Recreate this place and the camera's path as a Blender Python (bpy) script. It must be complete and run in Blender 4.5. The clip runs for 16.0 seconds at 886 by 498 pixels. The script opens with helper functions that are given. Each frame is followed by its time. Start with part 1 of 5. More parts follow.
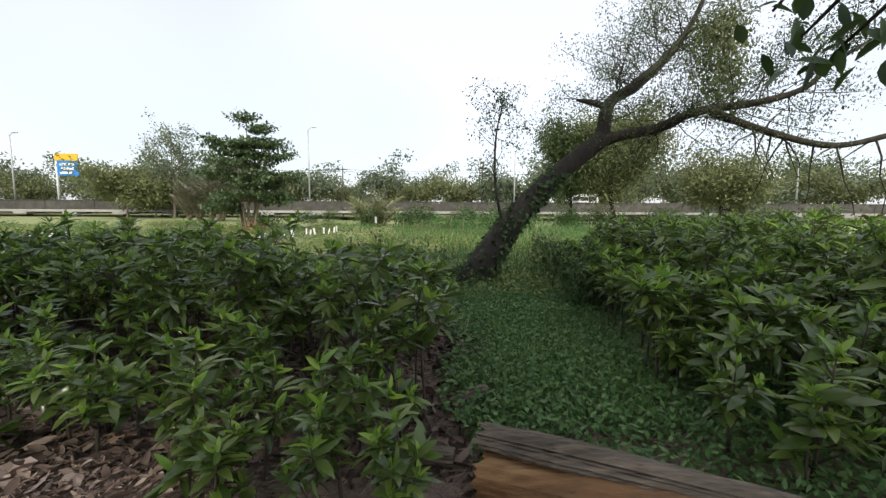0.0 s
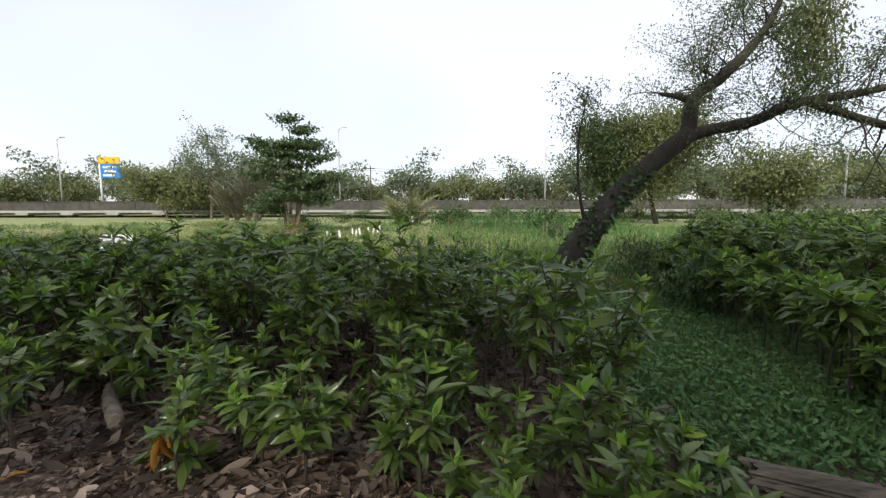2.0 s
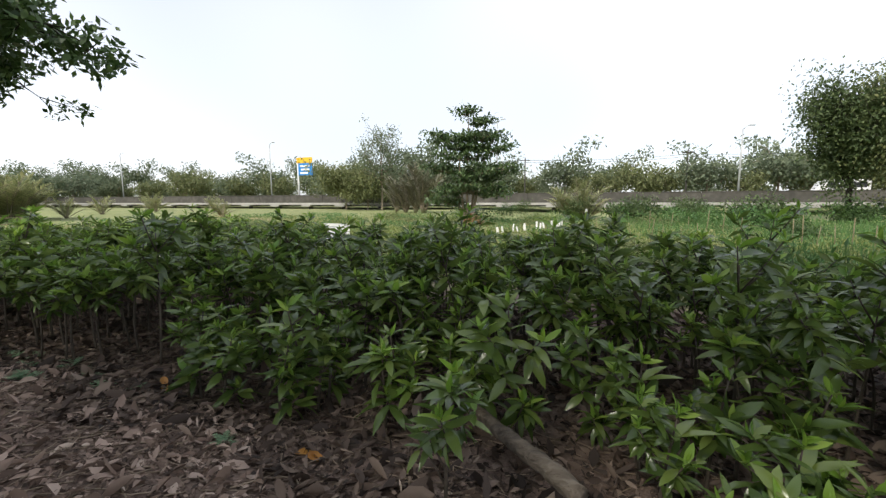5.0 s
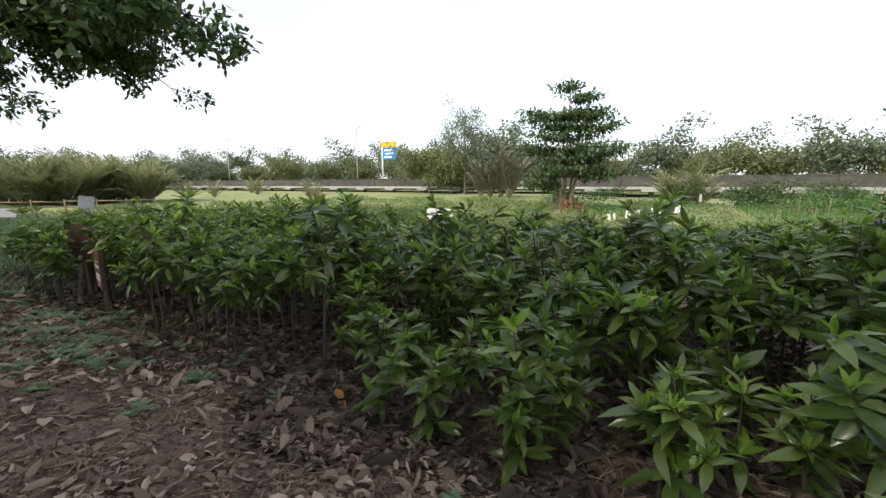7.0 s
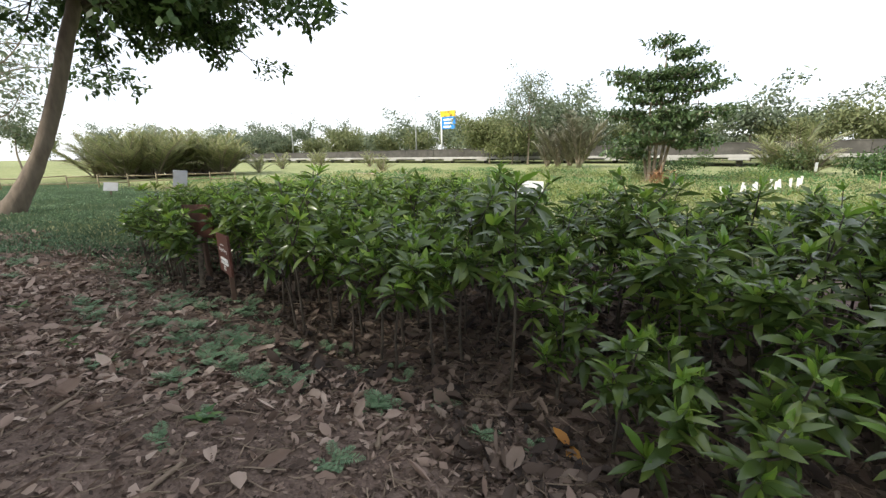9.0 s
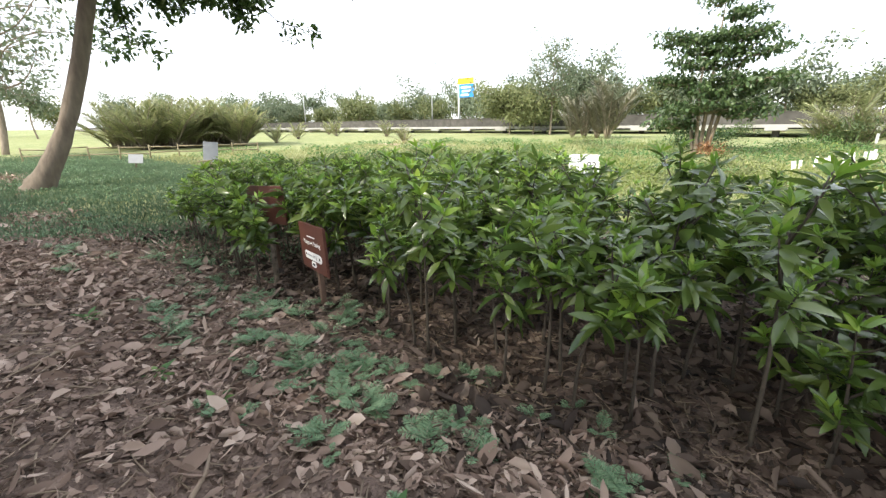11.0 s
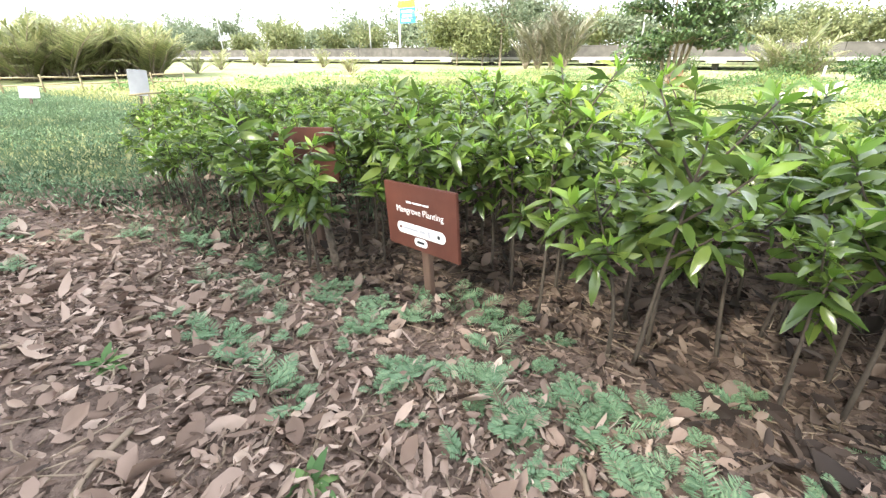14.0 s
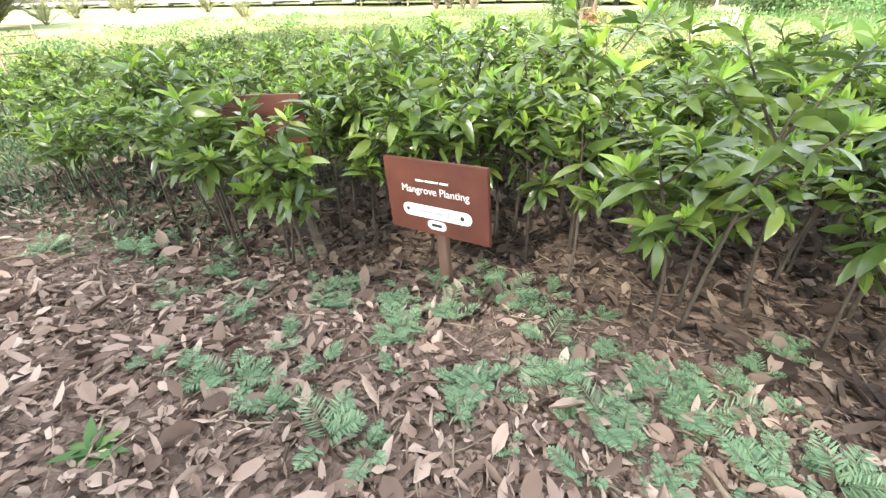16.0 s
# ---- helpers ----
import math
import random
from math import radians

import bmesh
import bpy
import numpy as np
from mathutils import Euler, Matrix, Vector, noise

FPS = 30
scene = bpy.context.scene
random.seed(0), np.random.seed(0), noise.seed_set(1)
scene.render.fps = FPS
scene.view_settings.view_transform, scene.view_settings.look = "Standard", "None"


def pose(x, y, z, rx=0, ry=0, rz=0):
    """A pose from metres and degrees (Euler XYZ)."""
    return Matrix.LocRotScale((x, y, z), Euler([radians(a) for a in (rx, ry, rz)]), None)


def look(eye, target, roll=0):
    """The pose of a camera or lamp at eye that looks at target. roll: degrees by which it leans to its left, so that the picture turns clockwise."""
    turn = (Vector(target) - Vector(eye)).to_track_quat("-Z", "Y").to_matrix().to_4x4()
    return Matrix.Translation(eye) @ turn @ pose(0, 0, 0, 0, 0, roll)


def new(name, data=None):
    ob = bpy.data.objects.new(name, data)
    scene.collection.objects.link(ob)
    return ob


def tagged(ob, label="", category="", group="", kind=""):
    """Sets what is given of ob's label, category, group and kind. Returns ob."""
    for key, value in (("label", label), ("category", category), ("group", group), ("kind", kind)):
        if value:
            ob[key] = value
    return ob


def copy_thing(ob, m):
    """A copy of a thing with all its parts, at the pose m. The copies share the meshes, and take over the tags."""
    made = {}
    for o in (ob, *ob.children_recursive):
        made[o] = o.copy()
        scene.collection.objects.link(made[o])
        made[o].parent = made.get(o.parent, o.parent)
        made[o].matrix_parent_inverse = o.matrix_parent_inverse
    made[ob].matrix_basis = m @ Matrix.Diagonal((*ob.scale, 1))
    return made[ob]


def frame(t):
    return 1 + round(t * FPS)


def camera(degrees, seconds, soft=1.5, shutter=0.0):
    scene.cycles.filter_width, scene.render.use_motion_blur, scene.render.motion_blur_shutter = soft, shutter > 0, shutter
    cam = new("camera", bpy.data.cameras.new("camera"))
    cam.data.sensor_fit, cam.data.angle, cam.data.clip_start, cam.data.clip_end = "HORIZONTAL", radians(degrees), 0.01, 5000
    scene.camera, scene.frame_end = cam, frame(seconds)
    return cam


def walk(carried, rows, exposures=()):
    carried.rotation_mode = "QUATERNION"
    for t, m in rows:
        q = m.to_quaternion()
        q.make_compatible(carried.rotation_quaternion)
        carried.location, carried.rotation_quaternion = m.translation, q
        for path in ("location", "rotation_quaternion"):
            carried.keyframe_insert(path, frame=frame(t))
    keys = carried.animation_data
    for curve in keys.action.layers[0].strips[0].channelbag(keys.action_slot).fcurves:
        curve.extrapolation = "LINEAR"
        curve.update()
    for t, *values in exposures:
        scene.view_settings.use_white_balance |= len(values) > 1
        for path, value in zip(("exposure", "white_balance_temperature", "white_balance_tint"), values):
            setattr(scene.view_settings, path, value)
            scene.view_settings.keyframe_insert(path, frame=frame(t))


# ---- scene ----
cam = camera(93.7, 16.0, soft=1.35)
PATH = [
    (0, 0.001, 0.001, 1.486, -5.58, -0.31, -0.45),
    (0.5, -0.316, 0.042, 1.502, -4.94, 0.11, 1.44),
    (1, -0.647, 0.052, 1.525, -5.51, -0.25, 1.83),
    (1.5, -0.929, 0.148, 1.539, -5.93, 0.25, 2.01),
    (2, -1.242, 0.233, 1.544, -5.86, 0.16, 2.40),
    (2.5, -1.566, 0.333, 1.544, -5.81, -0.01, 3.82),
    (3, -1.926, 0.471, 1.528, -6.22, -0.08, 6.34),
    (3.5, -2.334, 0.582, 1.495, -5.90, -0.04, 10.19),
    (4, -2.729, 0.712, 1.471, -6.66, -0.09, 12.50),
    (4.5, -3.115, 0.832, 1.463, -6.44, -0.15, 17.24),
    (5, -3.479, 0.887, 1.484, -6.73, 0.20, 21.70),
    (5.2, -3.618, 0.916, 1.488, -7.16, -0.11, 23.41),
    (7.3, -5.012, 1.141, 1.504, -9.22, 0.53, 32.92),
    (7.5, -5.154, 1.144, 1.508, -9.64, 0.75, 33.60),
    (8, -5.541, 1.114, 1.517, -11.42, 0.33, 35.56),
    (8.5, -5.886, 1.145, 1.511, -11.80, 0.85, 38.07),
    (9, -6.242, 1.164, 1.522, -12.82, 0.78, 39.09),
    (9.2, -6.390, 1.148, 1.526, -12.92, 0.77, 40.02),
    (11.3, -7.846, 1.064, 1.573, -17.32, 0.60, 40.31),
    (11.5, -8.002, 1.055, 1.560, -17.66, 0.47, 40.30),
    (12, -8.387, 1.040, 1.521, -18.82, 0.31, 41.08),
    (12.5, -8.730, 1.020, 1.491, -20.10, 0.44, 40.33),
    (13, -9.000, 0.993, 1.479, -21.70, 0.45, 37.66),
    (13.5, -9.288, 1.032, 1.464, -23.11, 0.33, 34.40),
    (14, -9.521, 1.061, 1.442, -25.11, 0.20, 31.98),
    (14.5, -9.766, 1.049, 1.444, -27.22, 0.40, 28.21),
    (15, -9.924, 1.022, 1.453, -28.50, 0.36, 25.83),
    (15.5, -10.043, 1.076, 1.433, -30.15, 0.83, 23.47),
    (16, -10.190, 1.138, 1.465, -31.80, 1.08, 20.13),
]
EXPOSURES = [(0.0, 0.05), (3.0, 0.05), (5.0, 0.1), (7.5, 0.28), (9.0, 0.5), (11.5, 1.28), (12.5, 1.72), (13.5, 2.0), (14.5, 2.2), (16.0, 2.25)]
walk(cam, [(t, pose(x, y, z, 90 + pitch, roll, yaw)) for t, x, y, z, pitch, roll, yaw in PATH], EXPOSURES)

# ---- sky and sun: a bright hazy day ----
SUN_AZ, SUN_EL = 194.0, 41.0          # degrees from +y towards +x, and above the horizon
world = bpy.data.worlds.new("world")
scene.world = world
world.use_nodes = True
wn = world.node_tree
sky = wn.nodes.new("ShaderNodeTexSky")
sky.sky_type = "NISHITA"
sky.sun_disc = False
sky.sun_elevation, sky.sun_rotation = radians(SUN_EL), radians(SUN_AZ)
sky.air_density, sky.dust_density, sky.ozone_density = 1.0, 2.0, 1.5
wn.nodes["Background"].inputs["Strength"].default_value = 0.15
haze = wn.nodes.new("ShaderNodeMix")
haze.data_type = "RGBA"
where = wn.nodes.new("ShaderNodeTexCoord")
cloud = wn.nodes.new("ShaderNodeTexNoise")
cloud.inputs["Scale"].default_value, cloud.inputs["Detail"].default_value = 0.8, 2.0
thin = wn.nodes.new("ShaderNodeMapRange")
thin.inputs["From Min"].default_value, thin.inputs["From Max"].default_value = 0.35, 0.6
thin.inputs["To Min"].default_value, thin.inputs["To Max"].default_value = 0.36, 0.7
wn.links.new(where.outputs["Generated"], cloud.inputs["Vector"])
wn.links.new(cloud.outputs["Fac"], thin.inputs["Value"])
wn.links.new(thin.outputs["Result"], haze.inputs["Factor"])
haze.inputs["B"].default_value = (8.4, 8.6, 9.1, 1)      # thin white cloud over the whole sky
wn.links.new(sky.outputs["Color"], haze.inputs["A"])
wn.links.new(haze.outputs["Result"], wn.nodes["Background"].inputs["Color"])
sun_data = bpy.data.lights.new("sun", "SUN")
sun_data.energy, sun_data.angle, sun_data.color = 3.2, radians(3.0), (1.0, 0.94, 0.82)
sun = new("sun", sun_data)
sun_way = Vector((math.sin(radians(SUN_AZ)) * math.cos(radians(SUN_EL)), math.cos(radians(SUN_AZ)) * math.cos(radians(SUN_EL)), math.sin(radians(SUN_EL))))
sun.matrix_world = look(sun_way * 80, (0, 0, 0))

rng = np.random.default_rng(7)
UP = np.array([0.0, 0.0, 1.0])


# ---- materials ----
def material(name, colours, scale=8.0, rough=0.7, bump=0.15, translucent=0.0, metal=0.0, island=0.0, spread=0.5, detail=6.0, specular=0.4, stretch=(1, 1, 1)):
    """Noise-driven colour ramp at two scales; island: share of colour varied per loose piece; translucent: light through thin leaves."""
    m = bpy.data.materials.new(name)
    m.use_nodes = True
    nt = m.node_tree
    bsdf = nt.nodes["Principled BSDF"]
    link = nt.links.new
    geo = nt.nodes.new("ShaderNodeNewGeometry")
    mapping = nt.nodes.new("ShaderNodeMapping")
    mapping.inputs["Scale"].default_value = stretch
    link(geo.outputs["Position"], mapping.inputs["Vector"])
    fine = nt.nodes.new("ShaderNodeTexNoise")
    fine.inputs["Scale"].default_value, fine.inputs["Detail"].default_value = scale, detail
    link(mapping.outputs["Vector"], fine.inputs["Vector"])
    broad = nt.nodes.new("ShaderNodeTexNoise")
    broad.inputs["Scale"].default_value, broad.inputs["Detail"].default_value = scale * 0.13, 3.0
    link(mapping.outputs["Vector"], broad.inputs["Vector"])
    mixed = nt.nodes.new("ShaderNodeMath")
    mixed.operation = "MULTIPLY_ADD"
    mixed.inputs[1].default_value, mixed.inputs[2].default_value = 0.5, -0.02
    both = nt.nodes.new("ShaderNodeMath")
    both.operation = "ADD"
    link(fine.outputs["Fac"], both.inputs[0])
    link(broad.outputs["Fac"], both.inputs[1])
    link(both.outputs[0], mixed.inputs[0])
    factor = mixed.outputs[0]
    if island:
        own = nt.nodes.new("ShaderNodeMix")
        own.inputs["Factor"].default_value = island
        link(factor, own.inputs["A"])
        link(geo.outputs["Random Per Island"], own.inputs["B"])
        factor = own.outputs["Result"]
    ramp = nt.nodes.new("ShaderNodeValToRGB")
    low, high = (0.5 - spread * 0.5, 0.5 + spread * 0.5)
    els = ramp.color_ramp.elements
    for i, c in enumerate(colours):
        at = low + (high - low) * i / max(1, len(colours) - 1)
        e = els[i] if i < 2 else els.new(at)
        e.position, e.color = at, (*c, 1)
    link(factor, ramp.inputs["Fac"])
    link(ramp.outputs["Color"], bsdf.inputs["Base Color"])
    bsdf.inputs["Roughness"].default_value, bsdf.inputs["Metallic"].default_value = rough, metal
    bsdf.inputs["Specular IOR Level"].default_value = specular
    if bump:
        b = nt.nodes.new("ShaderNodeBump")
        b.inputs["Strength"].default_value, b.inputs["Distance"].default_value = bump, 0.3 / scale
        link(fine.outputs["Fac"], b.inputs["Height"])
        link(b.outputs["Normal"], bsdf.inputs["Normal"])
    if translucent:
        tl = nt.nodes.new("ShaderNodeBsdfTranslucent")
        link(ramp.outputs["Color"], tl.inputs["Color"])
        ms = nt.nodes.new("ShaderNodeMixShader")
        ms.inputs["Fac"].default_value = translucent
        link(bsdf.outputs["BSDF"], ms.inputs[1])
        link(tl.outputs["BSDF"], ms.inputs[2])
        link(ms.outputs["Shader"], nt.nodes["Material Output"].inputs["Surface"])
    return m


LEAF = material("mangrove_leaf", [(0.05, 0.09, 0.022), (0.106, 0.166, 0.036), (0.2, 0.262, 0.058)], 14, 0.27, 0.05, 0.36, island=0.75, spread=0.9, specular=0.7)
YOUNG = material("young_leaf", [(0.12, 0.24, 0.03), (0.2, 0.34, 0.045), (0.3, 0.42, 0.06)], 14, 0.4, 0.05, 0.4, island=0.7, spread=0.8, specular=0.5)
YELLOW = material("yellow_leaf", [(0.36, 0.13, 0.025), (0.55, 0.3, 0.06)], 20, 0.5, 0.05, 0.25, island=0.5)
STEM = material("stem_bark", [(0.035, 0.028, 0.021), (0.1, 0.08, 0.058)], 40, 0.85, 0.3)
BARK = material("dark_bark", [(0.013, 0.0115, 0.009), (0.034, 0.029, 0.022), (0.095, 0.082, 0.062)], 9, 0.95, 1.0, stretch=(1, 1, 0.35))
PALE_BARK = material("pale_bark", [(0.14, 0.11, 0.08), (0.25, 0.205, 0.15), (0.34, 0.29, 0.22)], 7, 0.9, 0.6, stretch=(1, 1, 0.4))
FINE_LEAF = material("fine_leaf", [(0.045, 0.075, 0.03), (0.085, 0.125, 0.045), (0.15, 0.19, 0.075)], 3, 0.55, 0, 0.35, island=0.8, spread=0.9)
BROAD_LEAF = material("broad_leaf", [(0.025, 0.055, 0.016), (0.05, 0.095, 0.026), (0.09, 0.15, 0.04)], 3, 0.45, 0, 0.25, island=0.8, spread=0.9)
ALMOND_LEAF = material("tiered_broad_leaf", [(0.035, 0.07, 0.024), (0.075, 0.125, 0.045), (0.16, 0.225, 0.09)], 3, 0.4, 0, 0.3, island=0.85, spread=0.9, specular=0.6)
# Paler and greyer than the leaves are: distance haze put into the colour.
HAZED_FAR_LEAF = material("hazed_far_leaf", [(0.1, 0.135, 0.08), (0.165, 0.205, 0.125), (0.25, 0.285, 0.18)], 0.6, 0.7, 0, 0.3, island=0.7, spread=0.9)
# Olive green also lifted, partly for haze on the distant trees.
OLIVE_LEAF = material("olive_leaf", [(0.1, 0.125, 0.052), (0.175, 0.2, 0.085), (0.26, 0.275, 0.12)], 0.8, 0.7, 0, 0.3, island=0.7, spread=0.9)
# Palm green lightened as well, with haze over the far thicket put in.
PALM_LEAF = material("palm_leaf", [(0.17, 0.2, 0.085), (0.3, 0.33, 0.145), (0.48, 0.46, 0.25)], 1.5, 0.5, 0, 0.4, island=0.8, spread=0.9)
DRY_PALM = material("dry_palm_leaf", [(0.1, 0.1, 0.065), (0.19, 0.19, 0.125), (0.3, 0.285, 0.2)], 1.5, 0.7, 0, 0.2, island=0.8, spread=0.9)
FERN = material("feathery_leaflet", [(0.09, 0.165, 0.09), (0.18, 0.29, 0.16), (0.34, 0.45, 0.25)], 6, 0.6, 0, 0.3, island=0.5, spread=0.8)
GRASS = material("grass_blade", [(0.05, 0.12, 0.035), (0.1, 0.2, 0.06), (0.18, 0.28, 0.085)], 2, 0.6, 0, 0.3, island=0.6, spread=0.8)
FIELD_GRASS = material("field_grass", [(0.18, 0.21, 0.08), (0.32, 0.33, 0.14), (0.5, 0.46, 0.25)], 0.35, 0.7, 0, 0.3, island=0.5, spread=0.7)
LITTER = material("dead_leaf", [(0.07, 0.046, 0.034), (0.2, 0.137, 0.102), (0.36, 0.265, 0.21), (0.54, 0.43, 0.35)], 25, 0.8, 0.1, 0.08, island=0.85, spread=1.0)
# Dark humus leaves, deepened to carry the shade under the saplings.
SHADED_BED_LITTER = material("shaded_bed_leaf", [(0.018, 0.012, 0.009), (0.05, 0.034, 0.025), (0.12, 0.084, 0.062), (0.32, 0.245, 0.19)], 25, 0.75, 0.1, 0.05, island=0.85, spread=1.0)
LEAF_MOULD = material("leaf_mould", [(0.03, 0.02, 0.014), (0.11, 0.074, 0.054), (0.3, 0.22, 0.17)], 25, 0.9, 0.1, island=0.85, spread=1.0)
RUSTY = material("rusty_dead_frond", [(0.13, 0.055, 0.025), (0.3, 0.15, 0.07), (0.45, 0.27, 0.14)], 6, 0.8, 0, 0.2, island=0.8, spread=0.9)
# Lawn green darkened and blued, so the colour itself holds the tree shade.
SHADED_LAWN = material("shaded_lawn_blade", [(0.045, 0.085, 0.045), (0.09, 0.145, 0.075), (0.165, 0.225, 0.125)], 1.2, 0.6, 0, 0.3, island=0.6, spread=0.8)
PALE_LITTER = material("bleached_dead_leaf", [(0.24, 0.17, 0.125), (0.4, 0.3, 0.235), (0.6, 0.49, 0.4)], 25, 0.8, 0.1, 0.08, island=0.8, spread=1.0)
TWIG = material("dry_twig", [(0.14, 0.1, 0.07), (0.32, 0.25, 0.18)], 30, 0.9, 0.2, island=0.8, spread=0.9)
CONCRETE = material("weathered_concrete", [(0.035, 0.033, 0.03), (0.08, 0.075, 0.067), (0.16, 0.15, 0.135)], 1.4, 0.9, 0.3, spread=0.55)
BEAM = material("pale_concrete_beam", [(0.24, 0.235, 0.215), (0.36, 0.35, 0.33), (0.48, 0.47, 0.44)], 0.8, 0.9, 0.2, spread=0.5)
ASPHALT = material("asphalt", [(0.04, 0.04, 0.042), (0.065, 0.065, 0.065)], 20, 0.9, 0.3)
GALV = material("galvanised_steel", [(0.4, 0.41, 0.41), (0.58, 0.59, 0.59)], 6, 0.5, 0.05, metal=0.4)
WHITE = material("white_paint", [(0.68, 0.68, 0.66), (0.82, 0.82, 0.8)], 5, 0.5, 0.03)
BLUE = material("blue_sheet", [(0.015, 0.19, 0.55), (0.03, 0.25, 0.66)], 2, 0.45, 0.02)
ORANGE = material("yellow_sheet", [(0.75, 0.42, 0.02), (0.85, 0.52, 0.04)], 2, 0.45, 0.02)
GREEN_SHEET = material("green_sheet", [(0.01, 0.2, 0.13), (0.02, 0.27, 0.18)], 2, 0.45, 0.02)
BROWN_BOARD = material("red_brown_board", [(0.062, 0.02, 0.013), (0.09, 0.03, 0.019), (0.12, 0.042, 0.027)], 9, 0.55, 0.06)
GREY_BOARD = material("grey_board", [(0.3, 0.31, 0.33), (0.42, 0.43, 0.45)], 7, 0.7, 0.08)
BAMBOO = material("bamboo_stake", [(0.15, 0.12, 0.07), (0.28, 0.235, 0.14)], 12, 0.7, 0.15, island=0.7)
CUT_WOOD = material("bare_wood", [(0.06, 0.034, 0.016), (0.19, 0.1, 0.042), (0.34, 0.21, 0.095)], 6, 0.85, 0.8, stretch=(0.35, 3, 3))
OLD_WOOD = material("weathered_wood", [(0.045, 0.036, 0.027), (0.14, 0.112, 0.082), (0.28, 0.235, 0.18)], 9, 0.9, 1.0, stretch=(0.35, 3, 3), spread=0.4)
POST_WOOD = material("brown_post_wood", [(0.06, 0.035, 0.024), (0.11, 0.068, 0.047), (0.17, 0.11, 0.08)], 14, 0.8, 0.3, stretch=(1, 1, 0.2))
BROWN_BARK = material("grey_brown_bark", [(0.075, 0.058, 0.044), (0.16, 0.128, 0.096), (0.25, 0.205, 0.155)], 8, 0.9, 0.8, stretch=(1, 1, 0.35))
FIELD_WEED = material("field_weed_leaf", [(0.11, 0.16, 0.045), (0.21, 0.26, 0.075), (0.36, 0.37, 0.13)], 0.5, 0.6, 0, 0.35, island=0.6, spread=0.9)
DARK = material("dark_paint", [(0.015, 0.015, 0.017), (0.03, 0.03, 0.032)], 8, 0.6, 0.02)
SAND = material("bare_sand", [(0.34, 0.25, 0.16), (0.48, 0.37, 0.26)], 1.2, 0.95, 0.3)
CAR_GLASS = material("car_window", [(0.02, 0.022, 0.025), (0.04, 0.042, 0.045)], 3, 0.08, 0)


# ---- mesh helpers ----
def quad_mesh(name, verts, quads, mat, smooth=True):
    me = bpy.data.meshes.new(name)
    verts, quads = np.ascontiguousarray(verts, np.float32), np.ascontiguousarray(quads, np.int32)
    me.vertices.add(len(verts))
    me.vertices.foreach_set("co", verts.ravel())
    me.loops.add(quads.size)
    me.loops.foreach_set("vertex_index", quads.ravel())
    me.polygons.add(len(quads))
    me.polygons.foreach_set("loop_start", np.arange(0, quads.size, 4, dtype=np.int32))
    me.polygons.foreach_set("loop_total", np.full(len(quads), 4, np.int32))
    me.polygons.foreach_set("use_smooth", np.full(len(quads), smooth))
    me.update(calc_edges=True)
    me.materials.append(mat)
    return me


def unit(v):
    return v / np.maximum(np.linalg.norm(v, axis=-1, keepdims=True), 1e-9)


ROWS_FULL = (np.array([0.0, 0.2, 0.48, 0.78, 1.0]), np.array([0.1, 0.74, 1.0, 0.66, 0.05]))
ROWS_SHORT = (np.array([0.0, 0.5, 1.0]), np.array([0.2, 1.0, 0.1]))


def blades(base, way, up, length, width, droop=0.25, fold=0.18, rows=ROWS_FULL, twist=None):
    """Leaves: base points, directions, up hints, sizes. Each is a bent, folded blade. Returns verts, quads."""
    base, way, up = np.atleast_2d(base), unit(np.atleast_2d(way)), np.atleast_2d(up)
    n = len(base)
    length, width, droop = np.broadcast_to(length, n), np.broadcast_to(width, n), np.broadcast_to(droop, n)
    side = unit(np.cross(way, up))
    nor = unit(np.cross(side, way))
    if twist is not None:
        c, s = np.cos(twist)[:, None], np.sin(twist)[:, None]
        side, nor = side * c + nor * s, nor * c - side * s
    s, w = rows
    k = len(s)
    mid = base[:, None] + way[:, None] * (s[None, :, None] * length[:, None, None]) - nor[:, None] * ((droop * length)[:, None] * s[None] ** 2)[..., None]
    half = side[:, None] * (0.5 * width[:, None] * w[None])[..., None]
    lift = nor[:, None] * ((fold * width)[:, None] * w[None])[..., None]
    verts = np.stack([mid - half + lift, mid, mid + half + lift], 2).reshape(-1, 3)
    one = np.array([[3 * i + j, 3 * i + j + 1, 3 * i + j + 4, 3 * i + j + 3] for i in range(k - 1) for j in range(2)])
    quads = (one[None] + (np.arange(n) * 3 * k)[:, None, None]).reshape(-1, 4)
    return verts, quads


def flakes(base, way, up, length, width):
    """Cheap leaves for far crowns: one diamond-like quad each, with a slight bend."""
    way = unit(way)
    side = unit(np.cross(way, up))
    length, width = np.broadcast_to(length, len(base))[:, None], np.broadcast_to(width, len(base))[:, None]
    verts = np.stack([base, base + way * length * 0.5 + side * width * 0.5, base + way * length, base + way * length * 0.5 - side * width * 0.5], 1).reshape(-1, 3)
    return verts, np.arange(len(verts)).reshape(-1, 4)


